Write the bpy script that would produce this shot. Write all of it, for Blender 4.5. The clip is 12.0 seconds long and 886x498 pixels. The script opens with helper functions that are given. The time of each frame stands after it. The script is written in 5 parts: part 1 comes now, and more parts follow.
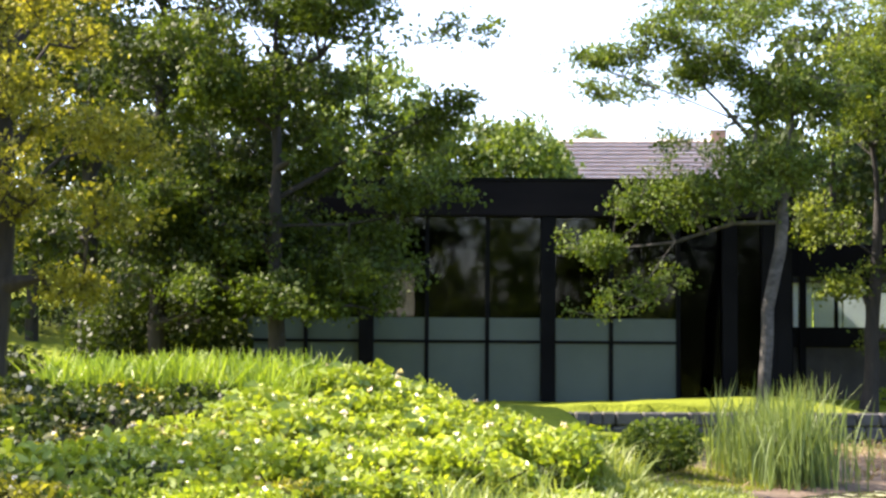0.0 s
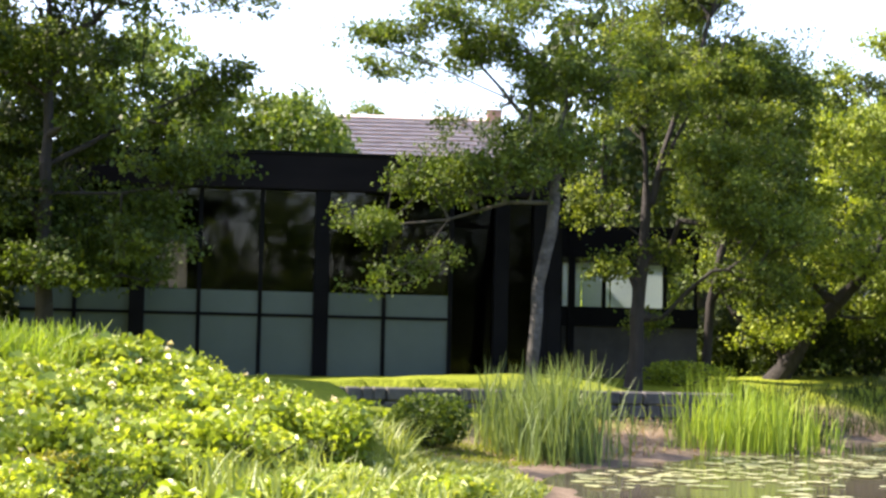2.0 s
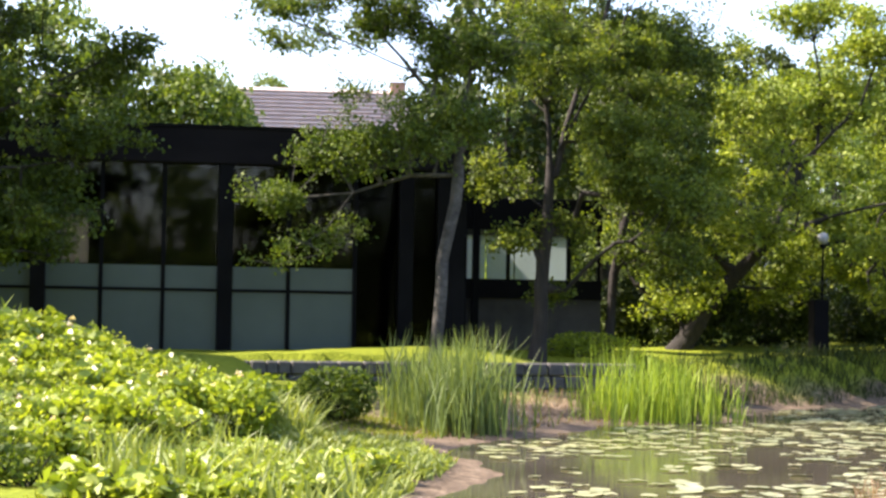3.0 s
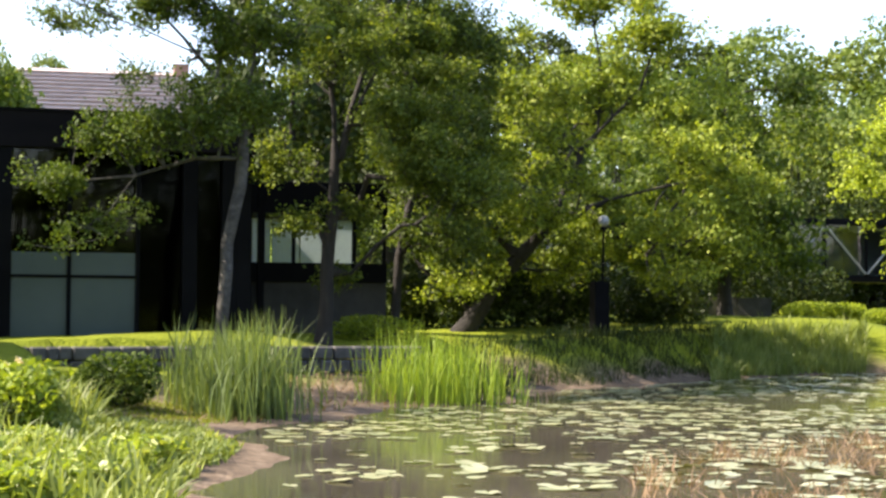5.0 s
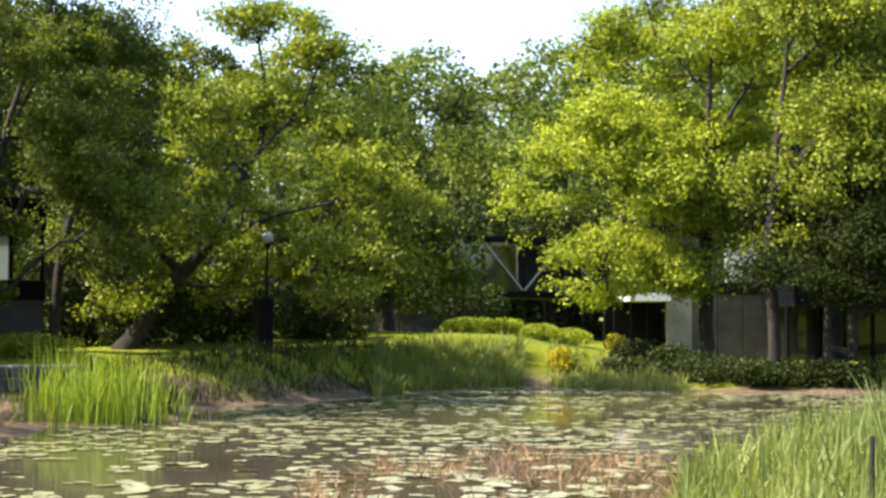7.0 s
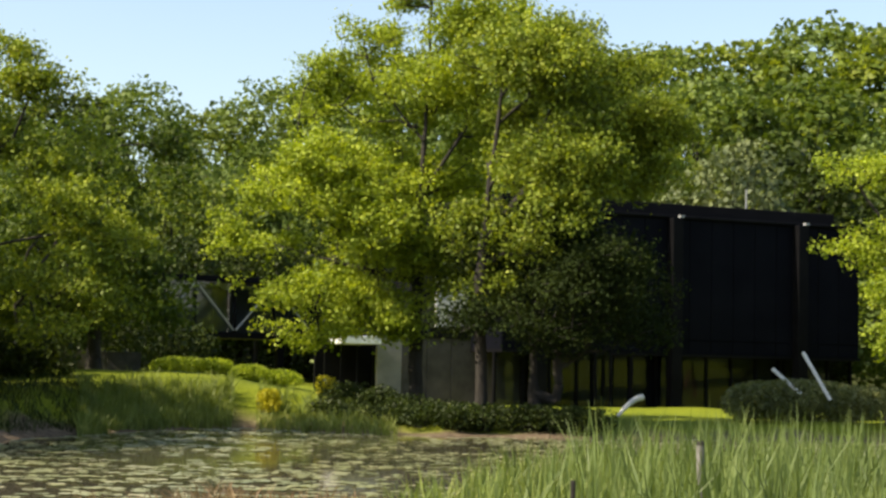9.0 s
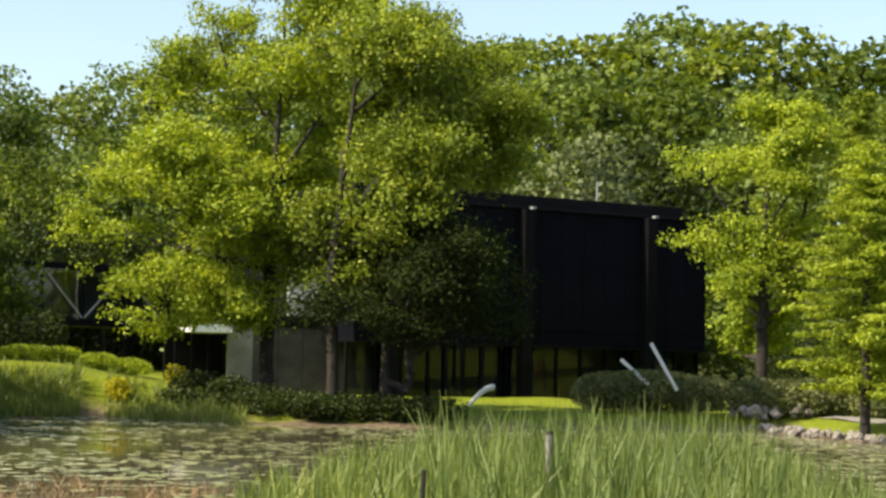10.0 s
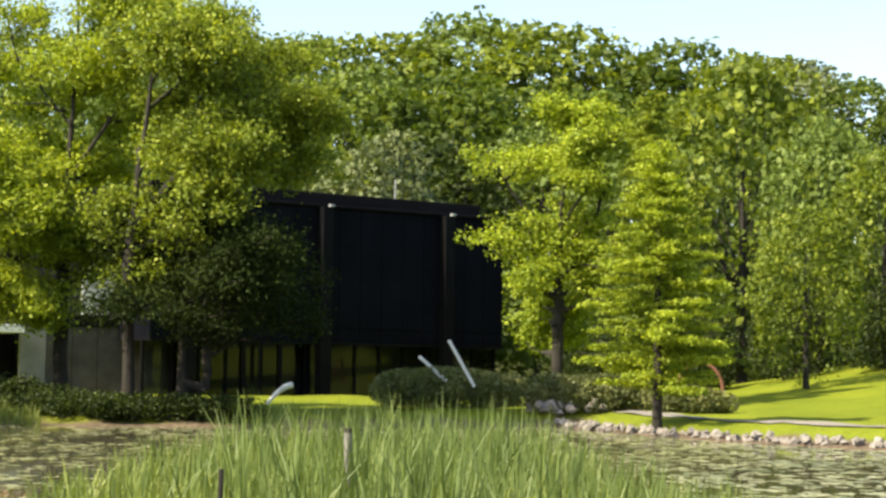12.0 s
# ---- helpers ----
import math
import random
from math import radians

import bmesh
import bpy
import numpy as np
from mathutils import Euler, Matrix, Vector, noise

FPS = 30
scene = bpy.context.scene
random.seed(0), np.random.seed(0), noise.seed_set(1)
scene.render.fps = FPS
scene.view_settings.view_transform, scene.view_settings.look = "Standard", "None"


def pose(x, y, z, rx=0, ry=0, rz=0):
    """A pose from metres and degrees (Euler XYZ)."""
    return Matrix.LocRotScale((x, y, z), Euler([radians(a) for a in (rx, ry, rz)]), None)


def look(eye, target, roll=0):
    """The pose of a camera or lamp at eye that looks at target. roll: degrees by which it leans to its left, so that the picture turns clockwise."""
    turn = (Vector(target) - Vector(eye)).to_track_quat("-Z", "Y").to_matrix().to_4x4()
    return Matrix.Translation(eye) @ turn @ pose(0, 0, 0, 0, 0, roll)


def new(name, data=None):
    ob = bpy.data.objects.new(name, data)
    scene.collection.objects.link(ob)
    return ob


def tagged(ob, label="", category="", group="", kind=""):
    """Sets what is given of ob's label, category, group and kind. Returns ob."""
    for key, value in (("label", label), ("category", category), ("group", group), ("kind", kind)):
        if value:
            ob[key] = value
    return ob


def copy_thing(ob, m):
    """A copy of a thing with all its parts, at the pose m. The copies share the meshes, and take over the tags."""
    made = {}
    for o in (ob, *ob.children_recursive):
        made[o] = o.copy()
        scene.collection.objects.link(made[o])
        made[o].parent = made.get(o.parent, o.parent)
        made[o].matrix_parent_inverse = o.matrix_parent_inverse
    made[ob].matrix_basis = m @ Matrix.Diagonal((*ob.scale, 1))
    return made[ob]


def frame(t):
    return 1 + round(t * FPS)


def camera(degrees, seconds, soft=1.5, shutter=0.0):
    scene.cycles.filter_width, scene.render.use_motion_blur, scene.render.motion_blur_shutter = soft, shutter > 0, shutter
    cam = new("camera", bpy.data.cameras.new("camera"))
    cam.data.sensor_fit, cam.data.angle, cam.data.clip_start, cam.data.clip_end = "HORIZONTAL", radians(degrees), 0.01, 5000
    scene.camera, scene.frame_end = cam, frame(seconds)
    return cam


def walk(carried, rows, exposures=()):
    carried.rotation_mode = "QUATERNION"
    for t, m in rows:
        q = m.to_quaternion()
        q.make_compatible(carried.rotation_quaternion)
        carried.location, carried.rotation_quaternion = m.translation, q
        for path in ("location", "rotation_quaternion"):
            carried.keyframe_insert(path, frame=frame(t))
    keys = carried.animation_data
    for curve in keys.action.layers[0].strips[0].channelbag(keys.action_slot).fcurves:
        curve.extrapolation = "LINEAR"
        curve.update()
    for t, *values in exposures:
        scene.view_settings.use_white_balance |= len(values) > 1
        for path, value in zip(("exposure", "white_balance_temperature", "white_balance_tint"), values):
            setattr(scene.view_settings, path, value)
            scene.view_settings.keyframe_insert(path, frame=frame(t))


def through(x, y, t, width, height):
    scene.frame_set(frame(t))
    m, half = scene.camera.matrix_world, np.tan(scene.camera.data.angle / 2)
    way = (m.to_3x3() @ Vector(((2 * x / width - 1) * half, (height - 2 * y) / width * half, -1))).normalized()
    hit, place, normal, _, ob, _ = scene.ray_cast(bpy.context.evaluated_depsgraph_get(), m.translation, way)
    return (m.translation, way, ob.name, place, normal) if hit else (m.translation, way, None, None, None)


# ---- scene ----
EYE = 1.6
cam = camera(28.0, 12.0, soft=2.7)
# seconds, azimuth (clockwise from +y), pitch, roll
PAN = [
    (0.0, 0.0, 3.943, 0.435),
    (0.5, 2.202, 3.854, 0.485),
    (1.0, 3.712, 3.683, 0.678),
    (1.5, 5.444, 3.503, 1.15),
    (2.0, 7.288, 3.234, 1.343),
    (2.5, 9.175, 2.777, 0.392),
    (2.7, 9.704, 2.587, 0.593),
    (4.3, 13.527, 2.06, 1.018),
    (4.5, 14.274, 2.021, 1.042),
    (5.0, 17.306, 1.957, 0.421),
    (5.5, 20.499, 1.894, 0.039),
    (6.0, 23.326, 1.941, -0.327),
    (6.5, 25.646, 2.094, -0.4),
    (6.7, 26.677, 2.225, -0.182),
    (8.3, 33.826, 4.039, 1.015),
    (8.5, 34.894, 3.987, 1.151),
    (9.0, 37.35, 3.981, 1.163),
    (9.5, 39.75, 3.938, 1.138),
    (10.0, 42.111, 3.751, 1.407),
    (10.5, 44.48, 3.656, 1.236),
    (11.0, 45.704, 3.665, 1.158),
    (11.5, 46.849, 3.657, 0.87),
    (12.0, 48.62, 3.806, 0.919),
]
walk(cam, [(t, pose(0, 0, EYE, 0, 0, -a) @ pose(0, 0, 0, 90 + p, 0, 0) @ pose(0, 0, 0, 0, 0, r)) for t, a, p, r in PAN],
     exposures=[(0.0, 2.12, 6500, 22), (2.5, 1.95, 6500, 22), (4.5, 1.68, 6550, 19), (6.5, 1.62, 6650, 17), (8.5, 0.76, 7050, 12), (10.5, 0.92, 7150, 8.5), (12.0, 1.14, 7150, 8.5)])

# ---- light ----
SUN_AZ, SUN_EL = -72.0, 45.0
world = bpy.data.worlds.new("world")
scene.world = world
world.use_nodes = True
wn = world.node_tree
sky = wn.nodes.new("ShaderNodeTexSky")
sky.sky_type, sky.sun_disc = "NISHITA", False
sky.sun_elevation, sky.sun_rotation = radians(SUN_EL), radians(SUN_AZ)
sky.dust_density, sky.air_density = 1.6, 1.0
wn.links.new(sky.outputs[0], wn.nodes["Background"].inputs[0])
wn.nodes["Background"].inputs[1].default_value = 0.15
sun = new("sun", bpy.data.lights.new("sun", "SUN"))
sun.data.energy, sun.data.angle, sun.data.color = 5.0, radians(0.53), (1.0, 0.91, 0.74)
sun.matrix_world = look((0, 0, 0), (-math.sin(radians(SUN_AZ)) * math.cos(radians(SUN_EL)),
                                    -math.cos(radians(SUN_AZ)) * math.cos(radians(SUN_EL)), -math.sin(radians(SUN_EL))))

rng = np.random.default_rng(7)


# ---- materials ----
def material(name):
    m = bpy.data.materials.new(name)
    m.use_nodes = True
    nt = m.node_tree
    return m, nt, nt.nodes["Principled BSDF"], nt.nodes["Material Output"]


def noise_ramp(nt, scale, stops, coord="Object", detail=6.0, rough=0.6, stretch=None):
    tc = nt.nodes.new("ShaderNodeTexCoord")
    out = tc.outputs[coord]
    if stretch:
        mp = nt.nodes.new("ShaderNodeMapping")
        mp.inputs["Scale"].default_value = stretch
        nt.links.new(out, mp.inputs[0])
        out = mp.outputs[0]
    n = nt.nodes.new("ShaderNodeTexNoise")
    n.inputs["Scale"].default_value, n.inputs["Detail"].default_value, n.inputs["Roughness"].default_value = scale, detail, rough
    nt.links.new(out, n.inputs["Vector"])
    r = nt.nodes.new("ShaderNodeValToRGB")
    while len(r.color_ramp.elements) < len(stops):
        r.color_ramp.elements.new(0.5)
    for e, (p, c) in zip(r.color_ramp.elements, stops):
        e.position, e.color = p, (*c, 1)
    nt.links.new(n.outputs["Fac"], r.inputs[0])
    return n, r


def bump(nt, bsdf, scale, strength, dist=0.02, coord="Object", stretch=None):
    n, _ = noise_ramp(nt, scale, [(0, (0, 0, 0)), (1, (1, 1, 1))], coord, 5, 0.6, stretch)
    b = nt.nodes.new("ShaderNodeBump")
    b.inputs["Strength"].default_value, b.inputs["Distance"].default_value = strength, dist
    nt.links.new(n.outputs["Fac"], b.inputs["Height"])
    nt.links.new(b.outputs[0], bsdf.inputs["Normal"])


def mix_rgb(nt, a, b, fac, mode="MIX"):
    x = nt.nodes.new("ShaderNodeMix")
    x.data_type, x.blend_type = "RGBA", mode
    for s, v in ((x.inputs[6], a), (x.inputs[7], b), (x.inputs[0], fac)):
        if isinstance(v, (int, float)):
            s.default_value = v
        elif isinstance(v, tuple):
            s.default_value = (*v, 1)
        else:
            nt.links.new(v, s)
    return x.outputs[2]


def surface(name, stops, scale=2.0, rough=0.7, metal=0.0, bump_scale=30.0, bump_strength=0.3, dist=0.01, coord="Object", stretch=None, spec=0.5):
    m, nt, bs, _ = material(name)
    _, r = noise_ramp(nt, scale, stops, coord, stretch=stretch)
    nt.links.new(r.outputs[0], bs.inputs["Base Color"])
    bs.inputs["Roughness"].default_value, bs.inputs["Metallic"].default_value = rough, metal
    bs.inputs["Specular IOR Level"].default_value = spec
    bump(nt, bs, bump_scale, bump_strength, dist, coord, stretch)
    return m


def leafy(name, dark, mid, light, through=0.45, rough=0.55, spec=0.2):
    """Leaves: colour varies from leaf to leaf; sunlight shines through them."""
    m, nt, bs, out = material(name)
    dark, mid, light = [(1.05 * c[0], c[1], c[2] + 0.02 * c[1]) for c in (dark, mid, light)]
    g = nt.nodes.new("ShaderNodeNewGeometry")
    r = nt.nodes.new("ShaderNodeValToRGB")
    r.color_ramp.elements.new(0.5)
    for e, (p, c) in zip(r.color_ramp.elements, ((0, dark), (0.5, mid), (1, light))):
        e.position, e.color = p, (*c, 1)
    clump = nt.nodes.new("ShaderNodeTexNoise")
    clump.inputs["Scale"].default_value, clump.inputs["Detail"].default_value = 2.4, 3.0
    tc = nt.nodes.new("ShaderNodeTexCoord")
    nt.links.new(tc.outputs["Object"], clump.inputs["Vector"])
    spread_out = nt.nodes.new("ShaderNodeMapRange")
    spread_out.inputs[1].default_value, spread_out.inputs[2].default_value = 0.32, 0.68
    nt.links.new(clump.outputs[0], spread_out.inputs[0])
    tone = nt.nodes.new("ShaderNodeMix")
    tone.inputs[0].default_value = 0.5
    nt.links.new(spread_out.outputs[0], tone.inputs[2])
    nt.links.new(g.outputs["Random Per Island"], tone.inputs[3])
    nt.links.new(tone.outputs[0], r.inputs[0])
    _, big = noise_ramp(nt, 0.55, [(0.35, (0.72, 0.76, 0.7)), (0.65, (1.15, 1.12, 1.0))], "Object", 2)
    col = mix_rgb(nt, r.outputs[0], big.outputs[0], 1.0, "MULTIPLY")
    nt.links.new(col, bs.inputs["Base Color"])
    bs.inputs["Roughness"].default_value, bs.inputs["Specular IOR Level"].default_value = rough, spec
    tr = nt.nodes.new("ShaderNodeBsdfTranslucent")
    warm = mix_rgb(nt, col, (1.45, 1.42, 0.5), 1.0, "MULTIPLY")
    nt.links.new(warm, tr.inputs[0])
    ms = nt.nodes.new("ShaderNodeMixShader")
    ms.inputs[0].default_value = through * 0.8
    nt.links.new(bs.outputs[0], ms.inputs[1])
    nt.links.new(tr.outputs[0], ms.inputs[2])
    nt.links.new(ms.outputs[0], out.inputs[0])
    return m


LEAF_MID = leafy("leaf_green", (0.032, 0.06, 0.01), (0.07, 0.115, 0.016), (0.15, 0.205, 0.03), 0.42)
LEAF_MAPLE = leafy("leaf_maple", (0.026, 0.045, 0.008), (0.055, 0.09, 0.013), (0.14, 0.19, 0.028), 0.4)
LEAF_ASH = leafy("leaf_ash", (0.04, 0.07, 0.011), (0.095, 0.14, 0.018), (0.22, 0.27, 0.04), 0.48)
# dark green, lowered further to put shade below the trees into the colour
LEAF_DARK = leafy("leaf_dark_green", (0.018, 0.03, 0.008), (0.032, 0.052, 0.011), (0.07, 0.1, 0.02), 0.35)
# darkest leaf copy: shade on the far bank's low boughs put into colour
LEAF_SHADE = leafy("leaf_shaded_green", (0.012, 0.021, 0.006), (0.022, 0.037, 0.009), (0.048, 0.07, 0.015), 0.3, 0.7, 0.08)
LEAF_GOLD = leafy("leaf_golden", (0.085, 0.1, 0.018), (0.17, 0.18, 0.028), (0.32, 0.32, 0.06), 0.6)
LEAF_LIME = leafy("leaf_lime", (0.08, 0.128, 0.014), (0.245, 0.33, 0.027), (0.46, 0.54, 0.065), 0.45)
LEAF_FOREST = leafy("leaf_forest", (0.06, 0.1, 0.022), (0.12, 0.18, 0.04), (0.21, 0.28, 0.085), 0.38)
LEAF_FRESH = leafy("leaf_fresh", (0.045, 0.078, 0.012), (0.12, 0.172, 0.02), (0.27, 0.325, 0.045), 0.42)
LEAF_SPRING = leafy("leaf_spring", (0.055, 0.092, 0.012), (0.165, 0.23, 0.023), (0.36, 0.42, 0.052), 0.4)
LEAF_SILVER = leafy("leaf_grey_green", (0.09, 0.12, 0.055), (0.14, 0.18, 0.085), (0.2, 0.24, 0.12), 0.3)
LEAF_BROAD = leafy("leaf_broad", (0.12, 0.185, 0.02), (0.24, 0.325, 0.032), (0.42, 0.47, 0.1), 0.42, 0.42, 0.5)
LEAF_REED = leafy("leaf_reed", (0.1, 0.145, 0.035), (0.19, 0.25, 0.06), (0.31, 0.36, 0.12), 0.4, 0.5, 0.3)
LEAF_CATTAIL = leafy("leaf_cattail", (0.075, 0.115, 0.035), (0.13, 0.19, 0.055), (0.21, 0.27, 0.1), 0.36, 0.5, 0.3)
LEAF_RUSH = leafy("leaf_rush", (0.17, 0.19, 0.05), (0.28, 0.29, 0.08), (0.4, 0.38, 0.15), 0.35, 0.6, 0.2)
LEAF_IRIS = leafy("leaf_iris", (0.09, 0.155, 0.018), (0.18, 0.275, 0.028), (0.3, 0.39, 0.06), 0.4, 0.45, 0.3)
LEAF_DRY = leafy("leaf_dry", (0.15, 0.1, 0.062), (0.23, 0.165, 0.105), (0.34, 0.26, 0.17), 0.25, 0.7, 0.2)
LEAF_HEDGE = leafy("leaf_hedge", (0.08, 0.1, 0.035), (0.13, 0.155, 0.055), (0.21, 0.225, 0.09), 0.25, 0.6, 0.25)
LEAF_YELLOW = leafy("flower_yellow", (0.3, 0.3, 0.02), (0.45, 0.43, 0.025), (0.6, 0.56, 0.04), 0.3)
FLOWER_WHITE = leafy("flower_white", (0.6, 0.55, 0.5), (0.72, 0.68, 0.62), (0.8, 0.77, 0.74), 0.3)
GRASS_BLADE = leafy("grass_blade", (0.12, 0.16, 0.015), (0.18, 0.22, 0.02), (0.26, 0.29, 0.04), 0.4)
BARK = surface("bark_dark", [(0.3, (0.013, 0.011, 0.009)), (0.6, (0.028, 0.024, 0.019)), (0.8, (0.055, 0.047, 0.037))], 3.0, 0.9, 0, 14, 0.8, 0.03, stretch=(4, 4, 0.7))
BARK_PALE = surface("bark_pale", [(0.3, (0.03, 0.027, 0.022)), (0.5, (0.06, 0.055, 0.046)), (0.75, (0.125, 0.117, 0.1))], 3.0, 0.85, 0, 12, 0.7, 0.03, stretch=(2, 2, 3))
STEEL = surface("painted_black_steel", [(0.3, (0.004, 0.004, 0.005)), (0.7, (0.008, 0.008, 0.009))], 1.2, 0.5, 0.0, 60, 0.08, spec=0.04)
STEEL_BROWN = surface("fascia_dark_brown", [(0.3, (0.006, 0.005, 0.006)), (0.7, (0.011, 0.009, 0.01))], 0.8, 0.55, 0.0, 40, 0.08, stretch=(1, 1, 4), spec=0.06)
PANEL = surface("dark_cladding", [(0.3, (0.003, 0.0035, 0.006)), (0.7, (0.006, 0.0065, 0.01))], 0.6, 0.6, 0.0, 20, 0.06, spec=0.03)
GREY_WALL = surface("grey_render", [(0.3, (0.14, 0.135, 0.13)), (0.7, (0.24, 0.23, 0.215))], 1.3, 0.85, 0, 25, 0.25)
PALE_WALL = surface("pale_panel", [(0.3, (0.5, 0.5, 0.5)), (0.7, (0.7, 0.69, 0.68))], 0.9, 0.6, 0, 20, 0.1)
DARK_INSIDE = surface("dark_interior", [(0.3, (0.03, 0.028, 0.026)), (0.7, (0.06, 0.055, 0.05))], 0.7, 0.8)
CARPET = surface("interior_floor", [(0.3, (0.05, 0.05, 0.048)), (0.7, (0.09, 0.085, 0.08))], 2, 0.8)
FROST = surface("frosted_glass_film", [(0.3, (0.04, 0.062, 0.058)), (0.7, (0.062, 0.087, 0.081))], 0.5, 0.35, 0, 8, 0.05)
WHITE = surface("white_paint", [(0.3, (0.7, 0.7, 0.69)), (0.7, (0.82, 0.82, 0.81))], 3, 0.45, 0, 40, 0.1)
# white globe greyed down, with the tree's shade put into the colour
SHADED_OPAL = surface("shaded_opal", [(0.3, (0.3, 0.3, 0.3)), (0.7, (0.42, 0.42, 0.41))], 3, 0.4, 0, 40, 0.1)
BRACE = surface("grey_painted_steel", [(0.3, (0.2, 0.21, 0.22)), (0.7, (0.3, 0.31, 0.32))], 3, 0.5, 0, 40, 0.1)
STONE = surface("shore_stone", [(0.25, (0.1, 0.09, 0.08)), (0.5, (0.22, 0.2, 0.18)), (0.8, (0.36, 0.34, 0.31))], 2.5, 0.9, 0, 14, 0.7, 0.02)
# stone darkened to hold the shade on the retaining edge and garden wall
STONE_SHADED = surface("shaded_stone", [(0.3, (0.04, 0.038, 0.036)), (0.7, (0.1, 0.095, 0.09))], 3, 0.9, 0, 14, 0.7, 0.02)
# grey render dimmed to brown, tree shade put into the colour
WALL_SHADED = surface("shaded_wall_render", [(0.3, (0.035, 0.032, 0.028)), (0.7, (0.07, 0.064, 0.056))], 1.5, 0.9, 0, 20, 0.3)
ROOF_TILE = surface("roof_tile", [(0.3, (0.42, 0.35, 0.32)), (0.7, (0.54, 0.46, 0.43))], 1.5, 0.85, 0, 9, 0.5, 0.03)
BRICK = surface("house_brick", [(0.3, (0.2, 0.11, 0.08)), (0.7, (0.32, 0.19, 0.14))], 2, 0.85, 0, 12, 0.4)
WOOD_POST = surface("weathered_post", [(0.3, (0.12, 0.115, 0.105)), (0.7, (0.26, 0.25, 0.23))], 4, 0.9, 0, 20, 0.5, stretch=(4, 4, 0.5))
PAVING = surface("path_paving", [(0.3, (0.16, 0.145, 0.12)), (0.7, (0.26, 0.235, 0.2))], 4, 0.9, 0, 30, 0.3)
RUST = surface("rusted_steel", [(0.3, (0.1, 0.04, 0.025)), (0.7, (0.22, 0.09, 0.055))], 4, 0.85, 0, 30, 0.3)
PAD = leafy("lily_pad", (0.19, 0.22, 0.09), (0.29, 0.32, 0.17), (0.42, 0.42, 0.28), 0.08, 0.32, 0.6)


def glass(name, tint, see):
    """Dark tinted glazing: partly seen through, with a real reflection."""
    m, nt, bs, out = material(name)
    tr = nt.nodes.new("ShaderNodeBsdfTransparent")
    tr.inputs[0].default_value = (*tint, 1)
    gl = nt.nodes.new("ShaderNodeBsdfGlossy")
    gl.inputs["Roughness"].default_value = 0.03
    gl.inputs[0].default_value = (0.75, 0.76, 0.76, 1)
    lw = nt.nodes.new("ShaderNodeFresnel")
    lw.inputs[0].default_value = see
    ms = nt.nodes.new("ShaderNodeMixShader")
    nt.links.new(lw.outputs[0], ms.inputs[0])
    nt.links.new(tr.outputs[0], ms.inputs[1])
    nt.links.new(gl.outputs[0], ms.inputs[2])
    nt.links.new(ms.outputs[0], out.inputs[0])
    nt.nodes.remove(bs)
    return m


GLASS = glass("tinted_glass", (0.36, 0.34, 0.31), 1.45)
GLASS_DARK = glass("dark_tinted_glass", (0.3, 0.3, 0.3), 1.2)
GLASS_HALL = glass("smoked_glass", (0.38, 0.4, 0.44), 1.45)
GLASS_CLEAR = glass("clear_glass", (0.8, 0.84, 0.82), 1.6)


# white translucent pane that stands in for daylight seen through windows
def translucent_pane():
    m, nt, bs, out = material("opal_pane")
    bs.inputs["Base Color"].default_value = (0.75, 0.78, 0.78, 1)
    bs.inputs["Roughness"].default_value = 0.3
    tr = nt.nodes.new("ShaderNodeBsdfTranslucent")
    tr.inputs[0].default_value = (0.8, 0.85, 0.87, 1)
    ms = nt.nodes.new("ShaderNodeMixShader")
    ms.inputs[0].default_value = 0.6
    nt.links.new(bs.outputs[0], ms.inputs[1])
    nt.links.new(tr.outputs[0], ms.inputs[2])
    nt.links.new(ms.outputs[0], out.inputs[0])
    return m


OPAL = translucent_pane()


def ground_material():
    m, nt, bs, _ = material("ground_lawn_soil")
    _, fine = noise_ramp(nt, 9.0, [(0.3, (0.1, 0.13, 0.012)), (0.5, (0.16, 0.195, 0.016)), (0.72, (0.24, 0.265, 0.03))], "Object", 8, 0.75)
    _, wide = noise_ramp(nt, 0.35, [(0.35, (0.8, 0.85, 0.8)), (0.65, (1.1, 1.08, 1.0))], "Object", 3)
    lawn = mix_rgb(nt, fine.outputs[0], wide.outputs[0], 1.0, "MULTIPLY")
    # bare soil, darkened so the bank's shadowed band sits in its colour
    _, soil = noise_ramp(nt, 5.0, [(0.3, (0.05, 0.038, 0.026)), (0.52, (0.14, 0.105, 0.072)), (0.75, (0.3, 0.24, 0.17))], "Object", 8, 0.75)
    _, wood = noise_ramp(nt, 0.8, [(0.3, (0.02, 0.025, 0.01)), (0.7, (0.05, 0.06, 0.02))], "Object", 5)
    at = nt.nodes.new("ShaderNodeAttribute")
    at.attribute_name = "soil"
    at2 = nt.nodes.new("ShaderNodeAttribute")
    at2.attribute_name = "wood"
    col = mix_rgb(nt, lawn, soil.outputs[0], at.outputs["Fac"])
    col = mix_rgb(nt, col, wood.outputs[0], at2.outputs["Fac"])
    nt.links.new(col, bs.inputs["Base Color"])
    bs.inputs["Roughness"].default_value, bs.inputs["Specular IOR Level"].default_value = 0.95, 0.1
    bump(nt, bs, 14, 0.9, 0.05)
    return m


GROUND = ground_material()


def water_material():
    m, nt, bs, _ = material("pond_water")
    _, r = noise_ramp(nt, 0.25, [(0.35, (0.05, 0.045, 0.032)), (0.65, (0.09, 0.08, 0.06))], "Object", 4)
    nt.links.new(r.outputs[0], bs.inputs["Base Color"])
    bs.inputs["Roughness"].default_value, bs.inputs["IOR"].default_value = 0.06, 1.33
    bump(nt, bs, 2.2, 0.05, 0.02)
    return m


WATER = water_material()


